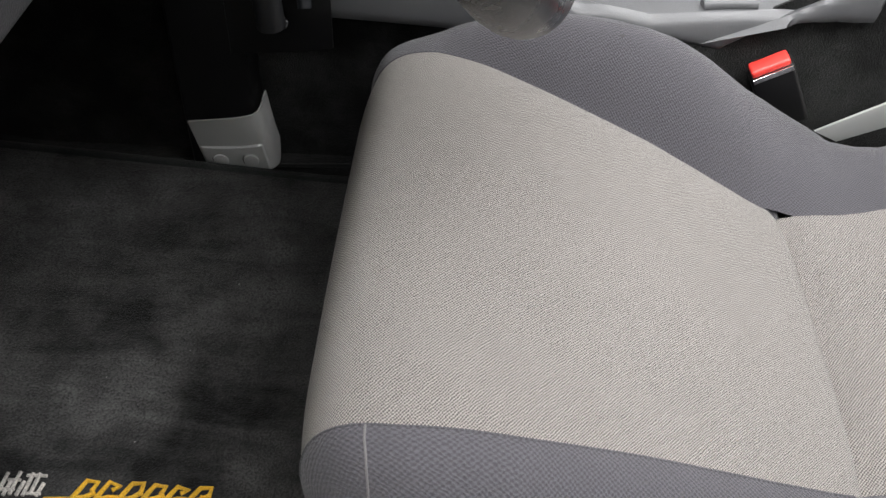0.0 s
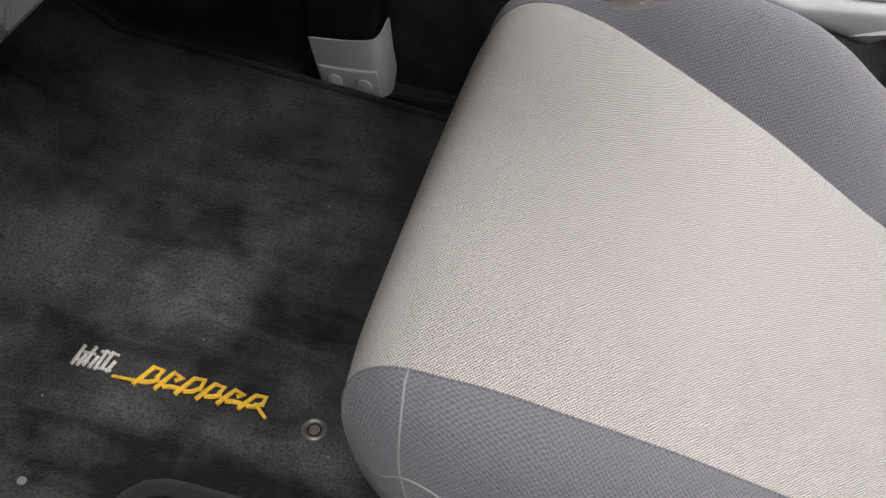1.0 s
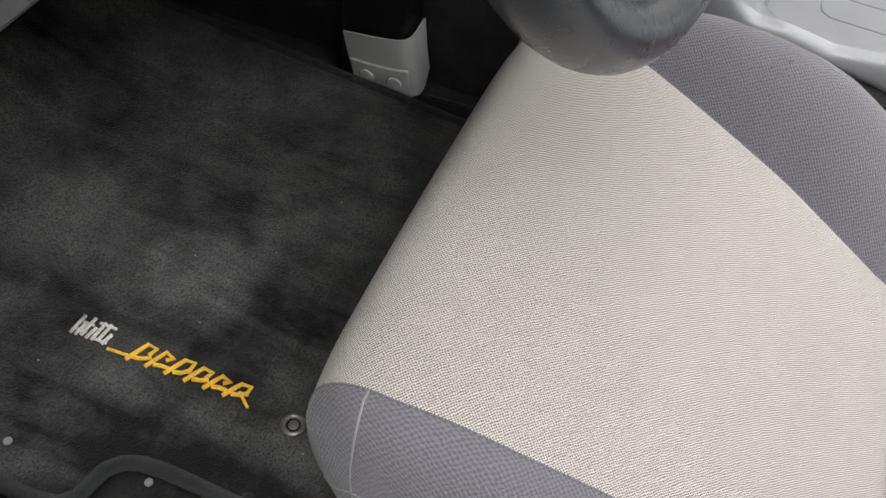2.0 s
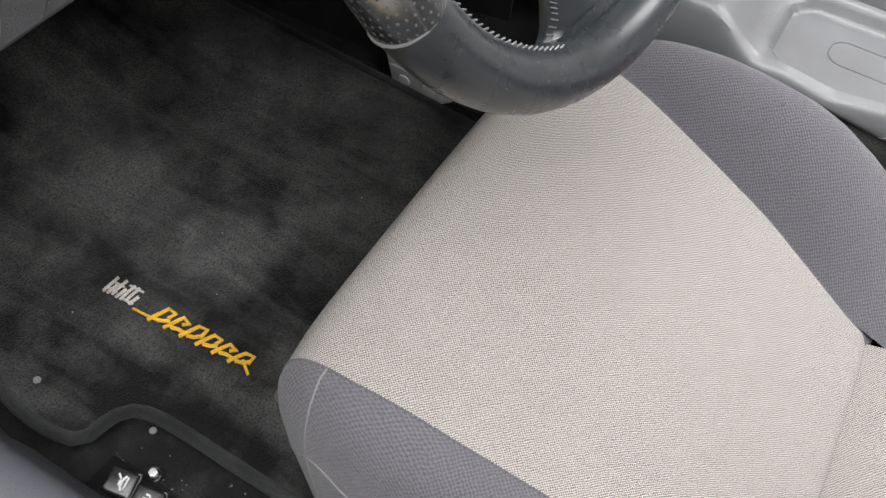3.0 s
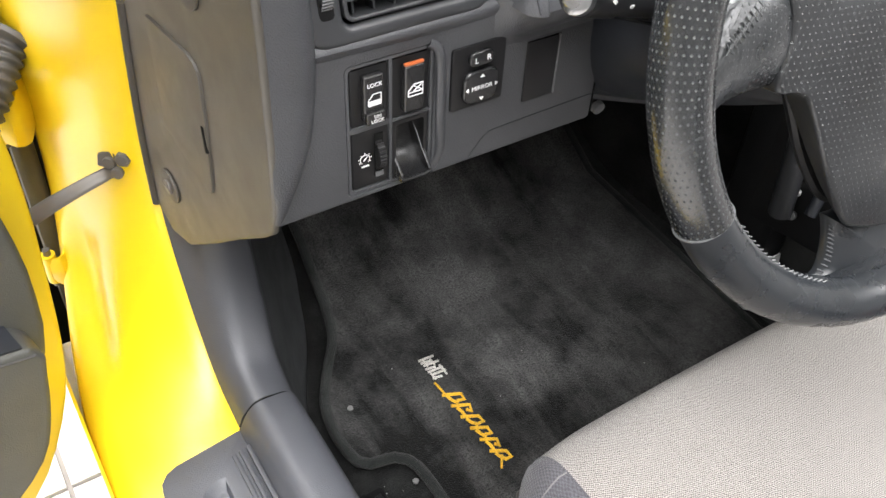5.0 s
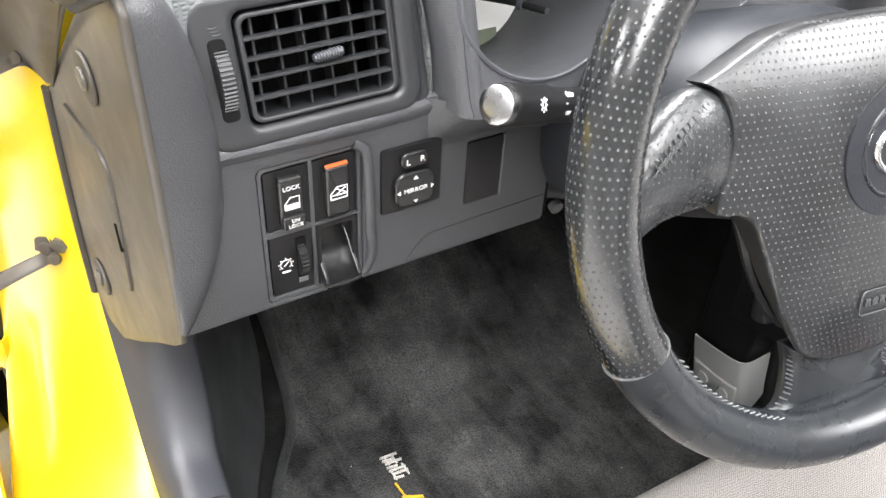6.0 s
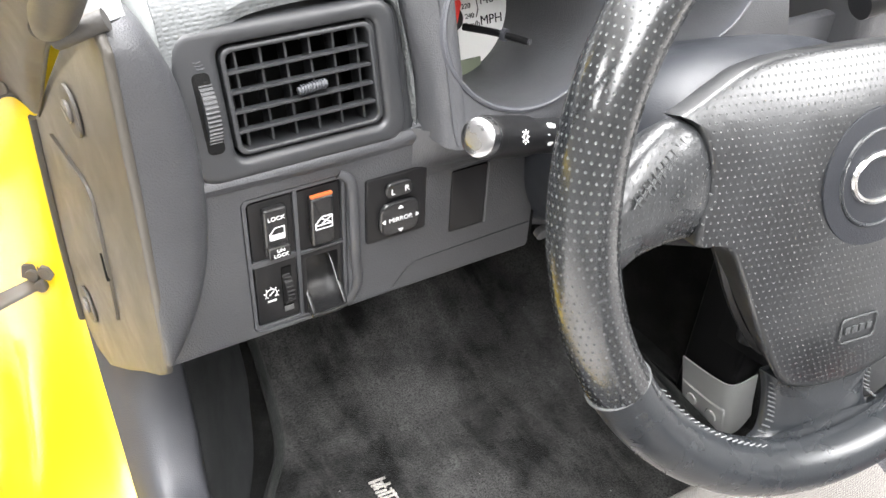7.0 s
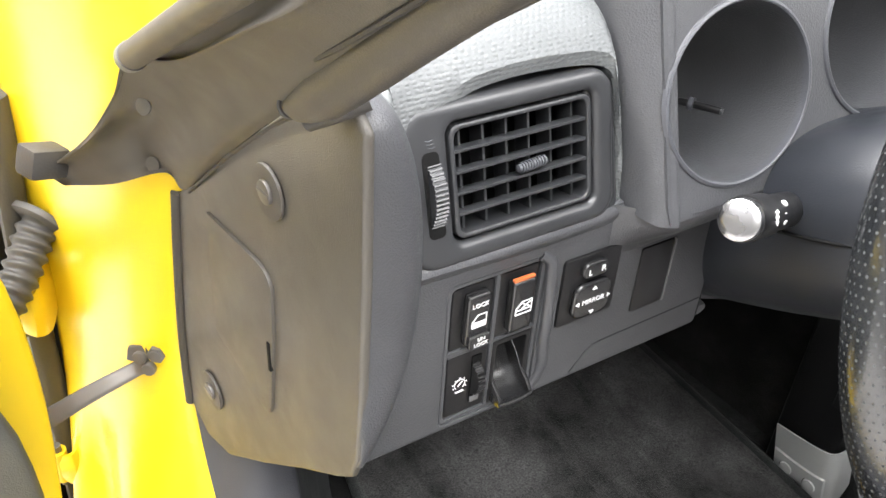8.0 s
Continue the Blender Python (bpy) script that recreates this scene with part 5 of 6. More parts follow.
bm = dome(pad_loop, -0.008, 0.0, 0.008, 0.30, 1.0)
for i, v in enumerate(bm.verts):
    if i < len(pad_loop):
        v.co.z = pad_height(v.co.x, v.co.y) - 0.007 - 0.014 * max(0.0, min(1.0, (v.co.y + 0.11) / 0.08))
    else:
        v.co.z = pad_height(v.co.x, v.co.y) - (0.0030, 0.0016, 0.0006, 0.0001)[min(3, i // len(pad_loop) - 1)]
part("airbag_pad", bm, "leather_pad", wheel, "perforated black centre pad")
for s in (-1, 1):
    rows = []
    for x, yt, yb, zt in ((0.170, 0.038, -0.052, 0.006), (0.157, 0.024, -0.036, 0.005), (0.146, 0.0235, -0.025, 0.004), (0.133, 0.034, -0.019, 0.003), (0.121, 0.042, -0.0168, 0.003), (0.113, 0.0450, -0.016, 0.0035), (0.1045, 0.043, -0.0155, 0.0030), (0.098, 0.040, -0.0165, 0.0015), (0.091, 0.036, -0.017, -0.0005)):
        mid, half, low = (yt + yb) / 2, (yt - yb) / 2, -0.026 if x < 0.14 else -0.014
        rows.append([Vector((s * x, mid + half * math.cos(radians(a)), -0.012 + (zt + 0.012) * math.sin(radians(a)) ** 0.7 if 0 < a < 180 else -0.014)) for a in range(0, 181, 12)] + [Vector((s * x, mid - half * 0.8, low)), Vector((s * x, mid + half * 0.8, low))])
    cols = [spline([r[j] for r in rows], 20) for j in range(len(rows[0]))]
    part("side_spoke", sheet([[c[i] for c in cols] for i in range(21)], close=True), "leather_spoke", wheel, "creased perforated leather side spoke")
    st = []
    for i in range(11):
        x0, y0 = 0.144 - 0.0029 * i, 0.0130 + 0.0022 * i
        st.append(tube([(s * x0, y0 - 0.003, 0.0046 - 0.0004 * i), (s * (x0 - 0.004), y0 + 0.0025, 0.0038 - 0.0005 * i)], 0.0006, 5))
        st.append(tube([(s * x0, y0 + 0.003, 0.0038 - 0.0005 * i), (s * (x0 - 0.004), y0 - 0.0025, 0.0046 - 0.0004 * i)], 0.0006, 5))
    tagged(part("spoke_stitching", join(*st), "thread_mid", wheel), kind="stuff")
SB = [(-0.041, -0.108), (-0.038, -0.122), (-0.0385, -0.138), (-0.0425, -0.149), (-0.056, -0.1535), (-0.078, -0.1475), (-0.060, -0.158), (-0.03, -0.164), (0.03, -0.164), (0.060, -0.158), (0.078, -0.1475), (0.056, -0.1535), (0.0425, -0.149), (0.0385, -0.138), (0.038, -0.122), (0.041, -0.108)]
part("lower_spoke", dome([(v.x, v.y) for v in spline([(*p, 0) for p in SB + SB[:1]], 120)][:-1], -0.013, 0.013, 0.004, 0.55), "leather_smooth", wheel, "smooth dark grey lower spoke")
for s in (-1, 1):
    st = []
    for i in range(13):
        f = i / 12
        p = Vector((s * (0.0368 + 0.05 * max(0, f - 0.6) ** 1.4), -0.116 - 0.034 * f, -0.0085 + 0.001 * f))
        st.append(tube([p + Vector((-0.003, 0.0018, 0)), p + Vector((0.003, -0.0018, 0))], 0.0005, 5))
    for i in range(20):
        a = radians(270 + s * (21 + 34 * i / 19))
        d = Vector((math.cos(a), math.sin(a), 0))
        q = d * (RM - RT * 0.93) + Vector((0, 0, 0.006))
        st.append(tube([q + Vector((-d.y, d.x, 0)) * 0.0022 - d * 0.0012, q - Vector((-d.y, d.x, 0)) * 0.0022 + d * 0.0012], 0.0006, 5))
    tagged(part("rim_stitching", join(*st), "thread_light", wheel), kind="stuff")
part("emblem_plate", disc((0.0, 0.004, 0.0112), (0, 0, 1), 0.037, 0.0022, 48, 0.001), "shroud", wheel)
part("emblem_groove", ring((0.0, 0.004, 0.0134), (0, 0, 1), 0.0255, 0.0012, 48, 8), "leather_smooth", wheel)
part("emblem_oval", ring((0.0, 0.004, 0.0138), (0, 0, 1), 0.0175, 0.0018, 48, 8, (1.0, 0.72)), "chrome", wheel, "plain chrome oval")
BADGE = pose(0.0, -0.081, 0.0118, 6, 0, 0)
frame_ = round_rect(-0.013, -0.0075, 0.013, 0.0075, 0.003)
pad_badge = part("pad_badge", moved(tube([(x, y, 0.0008) for x, y in frame_ + frame_[:1]], 0.0006, 6), BADGE), "thread_mid", wheel, "small moulded badge outline")
for k_ in range(4):
    part("badge_bar", moved(box(-0.0098 + 0.0052 * k_, -0.0062 + 0.0052 * k_, -0.0022, 0.0022, 0.0, 0.0012, 0.0003), BADGE), "thread_mid", pad_badge)
part("back_cover", dome([(0.93 * x, 0.93 * y) for x, y in pad_loop], -0.020, -0.012, -0.002), "black", wheel)

# ---- windscreen pillar and its foot ----
pillar = thing("windscreen_pillar", "grey-brown windscreen pillar trim with rubber seals", "pillar trim")
WAY = Vector((0.05, -0.80, 0.55)).normalized()
# foot and pillar cover as one moulding, lower edge first; each line runs from the tip of the foot up the pillar
FOLDS = [
    [(0.103, 0.543, 0.717), (0.128, 0.514, 0.727), (0.150, 0.471, 0.752), (0.163, 0.479, 0.732), (0.165, 0.400, 0.796), (0.165, 0.321, 0.855), (0.172, 0.282, 0.878)],
    [(0.100, 0.562, 0.712), (0.122, 0.515, 0.742), (0.149, 0.486, 0.752), (0.156, 0.427, 0.781), (0.158, 0.368, 0.826), (0.158, 0.301, 0.874), (0.159, 0.253, 0.908)],
    [(0.099, 0.568, 0.712), (0.117, 0.507, 0.759), (0.141, 0.486, 0.778), (0.152, 0.424, 0.808), (0.154, 0.350, 0.853), (0.153, 0.287, 0.892), (0.154, 0.228, 0.930)],
    [(0.098, 0.567, 0.715), (0.113, 0.488, 0.773), (0.128, 0.466, 0.798), (0.141, 0.436, 0.820), (0.147, 0.341, 0.869), (0.147, 0.274, 0.909), (0.148, 0.229, 0.936)],
    [(0.097, 0.555, 0.724), (0.112, 0.490, 0.773), (0.124, 0.459, 0.809), (0.131, 0.427, 0.840), (0.138, 0.362, 0.869), (0.140, 0.283, 0.911), (0.141, 0.241, 0.934)],
    [(0.097, 0.553, 0.727), (0.112, 0.489, 0.775), (0.124, 0.456, 0.812), (0.127, 0.422, 0.848), (0.139, 0.382, 0.862), (0.143, 0.310, 0.901), (0.145, 0.270, 0.925)],
    [(0.098, 0.552, 0.728), (0.113, 0.488, 0.776), (0.125, 0.455, 0.813), (0.128, 0.420, 0.850), (0.131, 0.387, 0.868), (0.137, 0.306, 0.914), (0.140, 0.262, 0.939)],
]
folds = [[Vector(p) for p in line] + [Vector(line[-1]) + WAY * 0.09, Vector(line[-1]) + WAY * 0.20, Vector(line[-1]) + WAY * 0.32] for line in FOLDS]
skin = lattice(folds, 6, 10)
part("pillar_cover", sheet(skin + [[p + Vector((0.0025, 0.003, -0.0012)) for p in r] for r in reversed(skin)]), "pillar", pillar, "folded grey-brown pillar cover")
part("cover_groove", tube([(0.1555, 0.266, 0.9035), (0.1555, 0.231, 0.9255), Vector((0.1555, 0.231, 0.9255)) + WAY * 0.09, Vector((0.1555, 0.231, 0.9255)) + WAY * 0.22], 0.0013, 6, True, 24), "rubber", pillar)
part("roof_seal", tube([(0.1625, 0.305, 0.8665), (0.1645, 0.292, 0.8735), (0.167, 0.259, 0.8985), (0.169, 0.196, 0.9475), (0.172, 0.13, 0.996), (0.18, 0.0, 1.090)], lambda s: 0.0042 + 0.0062 * min(1.0, s * 12) ** 0.6, 20, True, 60), "pillar", pillar)
part("seal_mouth", ring((0.1622, 0.3065, 0.8660), WAY, 0.0046, 0.0010, 20, 6), "rubber", pillar)
part("seal_block", tube([(0.167, 0.300, 0.8620), (0.176, 0.290, 0.8690), (0.187, 0.286, 0.8735)], 0.0052, 12, True, 10), "rubber", pillar)
part("outer_seal", tube([(0.125, 0.399, 0.859), (0.128, 0.287, 0.921), (0.133, 0.15, 0.997), (0.14, 0.0, 1.08)], 0.0068, 16, True, 30), "pillar", pillar)
part("seal_lip", tube([(0.1248, 0.404, 0.856), (0.1252, 0.398, 0.8595)], 0.0074, 18), "console", pillar)
part("edge_gap", tube([(0.1640, 0.474, 0.733), (0.1655, 0.400, 0.7945), (0.1660, 0.325, 0.8500), (0.170, 0.300, 0.8640)], 0.0011, 8, True, 24), "rubber", pillar)
for q in ((0.1475, 0.4845, 0.7515), (0.1385, 0.4480, 0.8085)):
    part("trim_button", disc(q, (-0.80, -0.55, 0.25), 0.0050, 0.0014, 20, 0.0006), "pillar", pillar)
stop = part("door_stop_block", moved(box(-0.013, 0.013, -0.01, 0.01, -0.011, 0.009, 0.003), pose(0.094, 0.545, 0.738, 0, 18, 20)), "rubber")
tagged(stop, "small black rubber block at the pillar foot", "rubber block")

# ---- centre console ----
console = thing("centre_console", "grey plastic centre console with an oblong tray", "centre console")


def smooth01(v, a, b):
    v = min(1.0, max(0.0, (v - a) / (b - a)))
    return v * v * (3 - 2 * v)


def table(v, rows):
    for (a, p), (b, q) in zip(rows, rows[1:]):
        if v <= b:
            return p + (q - p) * max(0.0, v - a) / (b - a)
    return rows[-1][1]


def console_top(x, y):
    """Height of the console's upper face: a flat deck that swells into the gear gate."""
    z = 0.449 + 0.031 * smooth01(y, -0.005, 0.055) + 0.08 * smooth01(y, 0.17, 0.33) + 0.050 * smooth01(-y, 0.15, 0.30)
    z += 0.010 * smooth01(x, 0.895, 0.915)
    dx, dy = max(abs(x - 0.8525) - 0.024, 0), max(abs(y + 0.143) - 0.112, 0)
    return z - (0.0095 + 0.050 * smooth01(-y, 0.15, 0.30)) * (1 - smooth01(math.hypot(dx, dy), 0.0245, 0.031))


def console_row(y):
    left = table(y, [(-0.62, 0.835), (-0.30, 0.828), (-0.19, 0.815), (-0.13, 0.803), (-0.06, 0.790), (0.0, 0.784), (0.06, 0.788), (0.15, 0.79), (0.33, 0.795)])
    low = table(y, [(-0.62, 0.49), (-0.35, 0.475), (-0.27, 0.460), (-0.236, 0.450), (-0.19, 0.428), (-0.14, 0.402), (-0.10, 0.412), (-0.06, 0.423), (0.02, 0.423), (0.08, 0.415), (0.33, 0.42)])
    top = console_top(left + 0.012, y)
    row = spline([(left + 0.010, y, low), (left + 0.002, y, low + 0.004), (left, y, low * 0.5 + top * 0.5 - 0.002), (left + 0.003, y, top - 0.0045), (left + 0.012, y, top)], 14)
    for i in range(1, 57):
        x = left + 0.012 + (0.915 - left - 0.012) * i / 56
        row.append(Vector((x, y, console_top(x, y))))
    return row


part("console_shell", sheet([console_row(0.33 - 0.95 * i / 240) for i in range(241)], 0.003), "console", console)
loop_ = round_rect(0.838, -0.18, 0.874, -0.050, 0.014, 6)
loop_ = [Vector((*p, 0)).lerp(Vector((*q, 0)), f / 6) for p, q in zip(loop_, loop_[1:] + loop_[:1]) for f in range(6)]
part("tray_outline", tube([(p.x, p.y, console_top(p.x, p.y) + 0.0002) for p in loop_ + loop_[:1]], 0.0008, 5), "dash_mid", console)
part("tray_rib", tube([(0.822, -0.118, 0.441), (0.826, -0.14, 0.442), (0.830, -0.17, 0.441)], 0.006, 10, True, 10), "console", console)
part("side_wall", loft([[(w + 0.002, y, 0.20), (w - 0.001, y, 0.36), (w + 0.004, y, 0.41), (w + 0.012, y, z_)] for y, w, z_ in ((0.33, 0.846, 0.435), (0.20, 0.845, 0.435), (0.10, 0.825, 0.435), (-0.03, 0.792, 0.432), (-0.12, 0.806, 0.428), (-0.19, 0.820, 0.440), (-0.30, 0.834, 0.480), (-0.62, 0.84, 0.49))], 24, 10, 0.004), "carpet", console)
GATE = pose(0.864, 0.104, 0.481, 3, 0, 0)
part("gate_ring", moved(ring((0, 0, 0.002), (0, 0, 1), 0.0535, 0.0045, 52, 10, (1.0, 1.12)), GATE), "console", console)
part("gate_ring", moved(ring((0, 0, 0.004), (0, 0, 1), 0.0425, 0.0036, 52, 10, (1.0, 1.12)), GATE), "console", console)
part("gate_pit", moved(prism([(0.042 * math.cos(2 * math.pi * k_ / 40), 0.047 * math.sin(2 * math.pi * k_ / 40)) for k_ in range(40)], 0.0006, 0.003, "z"), GATE), "deep", console)
gear = thing("gear_lever", "chrome gear lever in a black gate", "gear lever")
part("shaft", tube([(0.846, 0.088, 0.483), (0.848, 0.094, 0.52), (0.852, 0.104, 0.575)], 0.0055, 14, True, 10), "chrome", gear)
part("collar", tube([(0.846, 0.088, 0.482), (0.847, 0.090, 0.493)], 0.012, 16), "black", gear)
part("bracket", moved(box(-0.003, 0.003, -0.016, 0.016, 0.0, 0.012, 0.002), pose(0.868, 0.084, 0.483, 0, 12, 30)), "chrome", gear)
part("knob", tube([(0.852, 0.104, 0.57), (0.852, 0.105, 0.585), (0.852, 0.106, 0.605), (0.852, 0.106, 0.622)], lambda s: 0.012 + 0.013 * math.sin(math.pi * min(1, 0.15 + s * 0.8)), 18, True, 14), "leather_smooth", gear)
brake = thing("parking_brake", "dark grey parking brake cover beside the tray", "parking brake")
rows = [[(0.911, y, 0.40), (0.912, y, zt - 0.030), (0.917, y, zt - 0.010), (0.930, y, zt), (0.98, y, zt + 0.008), (1.05, y, zt + 0.004), (1.07, y, zt - 0.03), (1.07, y, 0.40)] for y, zt in ((0.055, 0.455), (0.035, 0.472), (0.0, 0.482), (-0.10, 0.488), (-0.30, 0.50), (-0.62, 0.50))]
part("cover", loft(rows, 40, 40, 0.003), "dash_mid", brake)
part("lever", tube([(0.98, 0.02, 0.50), (0.985, -0.10, 0.525), (0.99, -0.30, 0.56)], 0.015, 14, True, 16), "leather_smooth", brake)
far_floor = part("passenger_floor", box(0.85, 1.45, -0.7, 0.95, 0.19, 0.205, 0.0), "carpet")
tagged(far_floor, "black carpeted floor of the passenger side", "car floor", kind="structure")

leg = thing("console_leg", "black console leg with a riveted silver foot", "console bracket")
LEG = [(0.7915, 0.385), (0.7935, 0.322), (0.799, 0.3135), (0.834, 0.3125), (0.856, 0.32), (0.856, 0.385)]
part("post", prism(LEG, 0.232, 0.66, "z", 0.004, 3), "black", leg)
FOOT_TOP = spline([(0.7845, 0.3795, 0.2955), (0.7865, 0.345, 0.2990), (0.7885, 0.322, 0.3025), (0.7930, 0.3120, 0.3040), (0.8040, 0.3085, 0.3050), (0.8306, 0.3088, 0.3063)], 40)
FOOT_LOW = spline([(0.7955, 0.3700, 0.2245), (0.7945, 0.345, 0.2240), (0.7925, 0.312, 0.2280), (0.7960, 0.2990, 0.2310), (0.8060, 0.2955, 0.2320), (0.8330, 0.300, 0.2330)], 40)


def foot_at(i, v, lift=0.0):
    """A spot on the bent foot: i along its bend, v from its top (0) to its foot (1)."""
    p = FOOT_TOP[i].lerp(FOOT_LOW[i], v)
    if i > 32:
        p.z += 0.010 * ((i - 32) / 8) ** 2 * max(0.0, v - 0.6) / 0.4
    side = (FOOT_TOP[min(40, i + 1)] - FOOT_TOP[max(0, i - 1)]).cross(Vector((0, 0, 1))).normalized()
    return p + side * -lift


plate_ = part("foot_plate", sheet([[foot_at(i, k / 12) for i in range(41)] for k in range(13)], 0.002), "silver", leg, "satin silver bent foot plate")
for sign in (1, -1):
    probe = foot_at(8, 0.7, 0.01 * sign)
    if probe.x < foot_at(8, 0.7).x:
        away = sign
part("pressed_panel", sheet([[foot_at(i, v, away * (0.0004 if i in (0, 25) or v in (0.50, 1.0) else 0.0030)) for i in range(26)] for v in (0.50, 0.53, 0.62, 0.72, 0.82, 0.92, 0.98, 1.0)], 0.001), "silver", plate_)
for i, v in ((7, 0.745), (19, 0.755)):
    q = foot_at(i, v, away * 0.0015)
    part("rivet", disc(q, foot_at(i, v, away * 0.01) - q, 0.0080, 0.0056, 24, 0.0022), "silver", plate_)
    part("rivet_seat", ring(q + (foot_at(i, v, away * 0.0032) - q), foot_at(i, v, away * 0.01) - q, 0.0092, 0.0006, 26, 6), "steel", plate_)

pedals = thing("column_bracket", "black bracket with pale bushings under the steering column", "bracket")
part("bracket_plate", moved(box(-0.004, 0.004, -0.045, 0.045, -0.06, 0.09, 0.002), pose(0.738, 0.262, 0.478, 0, 0, 12)), "black", pedals)
part("bushing", disc((0.732, 0.262, 0.478), (-1, -0.2, 0.3), 0.0040, 0.008, 18, 0.003), "paper", pedals, "white plastic bushing")
part("bushing", disc((0.732, 0.258, 0.450), (-1, -0.2, 0.3), 0.0048, 0.008, 18, 0.002), "console", pedals, "white plastic bushing")
part("pedal_pivot", tube([(0.712, 0.272, 0.575), (0.714, 0.268, 0.52), (0.716, 0.264, 0.455)], 0.012, 18, True, 8), "smooth", pedals)
part("pedal_arm", tube([(0.742, 0.250, 0.52), (0.735, 0.240, 0.495), (0.722, 0.236, 0.470)], 0.006, 10, True, 8), "shroud", pedals)
part("column_joint", tube([(0.535, 0.30, 0.70), (0.55, 0.45, 0.62), (0.56, 0.65, 0.52)], 0.02, 14, True, 12), "black", pedals)

buckle = thing("belt_buckle", "black seat belt buckle with a bright red release button", "belt buckle")
BM_ = pose(0.799, -0.191, 0.394, -30, -6, 6)
part("body", moved(box(-0.010, 0.010, -0.021, 0.021, -0.080, 0.002, 0.005, 3), BM_), "black", buckle)
part("release_button", moved(box(-0.009, 0.008, -0.0185, 0.0185, 0.001, 0.009, 0.0035, 3), BM_), "red", buckle, "bright red button")
part("chrome_lip", moved(box(-0.0112, -0.0095, -0.019, 0.019, -0.004, 0.002, 0.0006), BM_), "chrome", buckle)
part("stalk", tube([BM_ @ Vector((0, 0, -0.075)), BM_ @ Vector((0, 0.0, -0.13)), (0.80, -0.28, 0.22)], 0.007, 10, True, 8), "black", buckle)
hinge = part("hinge_plate", moved(prism([(-0.256, 0.324), (-0.36, 0.395), (-0.36, 0.358), (-0.324, 0.335), (-0.282, 0.313)], 0.797, 0.800, "x", 0.0008), Matrix()), "silver")
tagged(hinge, "grey steel hinge plate beside the seat back", "hinge plate")
rail = part("seat_rail", box(0.765, 0.785, -0.6, 0.10, 0.215, 0.245, 0.003), "silver")
tagged(rail, "grey steel seat runner bolted to the floor", "seat rail")

# ---- driver seat ----
seat = thing("driver_seat", "driver seat with pale striped centre and dark grey bolsters", "car seat")
CUSH = [(0.152, 0.232), (0.174, 0.285), (0.185, 0.345), (0.1845, 0.392), (0.170, 0.424), (0.142, 0.4375), (0.09, 0.4335), (0.02, 0.4135), (-0.08, 0.3790), (-0.155, 0.3515), (-0.180, 0.342), (-0.188, 0.322)]


def lerp_table(v, table):
    for (a, p), (b, q) in zip(table, table[1:]):
        if v <= b:
            return p + (q - p) * max(0.0, (v - a)) / (b - a)
    return table[-1][1]


NV = 64
spine = spline([(0, y, z) for y, z in CUSH], NV)


def seat_row(i):
    """Near and far seam, and how far the row lies round the front nose (1) or on top (0)."""
    p = spine[i]
    v = i / NV
    near = lerp_table(v, [(0, 0.352), (0.25, 0.347), (0.42, 0.346), (0.55, 0.353), (0.68, 0.362), (0.85, 0.370), (1, 0.379)])
    far = lerp_table(v, [(0, 0.690), (0.22, 0.705), (0.33, 0.720), (0.42, 0.726), (0.50, 0.720), (0.60, 0.709), (0.76, 0.690), (0.925, 0.658), (1, 0.645)])
    return p, near, far, v


CREST = [(-0.18, 0.405), (-0.11, 0.437), (-0.08, 0.447), (-0.053, 0.452), (-0.016, 0.455), (0.031, 0.4515), (0.06, 0.446), (0.09, 0.436), (0.12, 0.420), (0.15, 0.399), (0.183, 0.377), (0.214, 0.361), (0.246, 0.347)]


def crown(s):
    return 0.012 * (1 - (2 * s - 1) ** 2)


centre, left, right = [], [], []
for i in range(NV + 1):
    p, near, far, v = seat_row(i)
    nose = max(0.0, 1 - v / 0.30)
    front = max(0.0, 1 - v / 0.55)
    row = []
    for j in range(41):
        s = j / 40
        ends = max(0.0, abs(2 * s - 1) - 0.7) / 0.3
        row.append(Vector((near + (far - near) * s, p.y + 0.010 * nose * (1 - (2 * s - 1) ** 2) - 0.006 * front * ends ** 2, p.z + crown(s) * (1 - nose) * 0.5 - 0.004 * ends ** 2)))
    centre.append(row)
    drop = max(0.25, min(1.0, (p.z - 0.222) / 0.2))
    a, b = row[0], row[-1]
    lrow, rrow = [], []
    for dx, dy, dz in ((0, 0, 0), (-0.012, -0.003, 0.0005), (-0.028, -0.016, -0.007), (-0.044, -0.040, -0.028), (-0.054, -0.066, -0.065), (-0.056, -0.085, -0.115), (-0.048, -0.09, -0.165), (-0.03, -0.09, -0.20)):
        lrow.append(a + Vector((dx * (1 - 0.5 * front), dy * front * 1.5, dz * drop)))
    wide = 0.770 - b.x
    crest = lerp_table(-b.y, CREST)
    round_ = max(0.0, min(1.0, (v - 0.20) / 0.22))
    for s, dy, dz, up, down in ((0, 0, 0, 0, 0), (0.35, 0.0, 0.004, 0.55, 0), (0.68, -0.012, 0.004, 0.90, 0), (0.97, -0.028, -0.006, 1.0, 0), (1.15, -0.05, -0.03, 1, 0.014), (1.28, -0.07, -0.075, 1, 0.055), (1.25, -0.08, -0.13, 1, 0.12), (1.1, -0.08, -0.18, 1, 0.18)):
        over = b.z + up * (crest - b.z) + (0.003 if 0 < up < 1 else 0.0) - down
        rrow.append(Vector((b.x + s * wide if s <= 1 else 0.770 + (s - 1) * 0.08, b.y + dy * front, (b.z + dz * drop) * (1 - round_) + over * round_)))
    left.append([q for q in spline(lrow, 26)])
    right.append([q for q in spline(rrow, 26)])
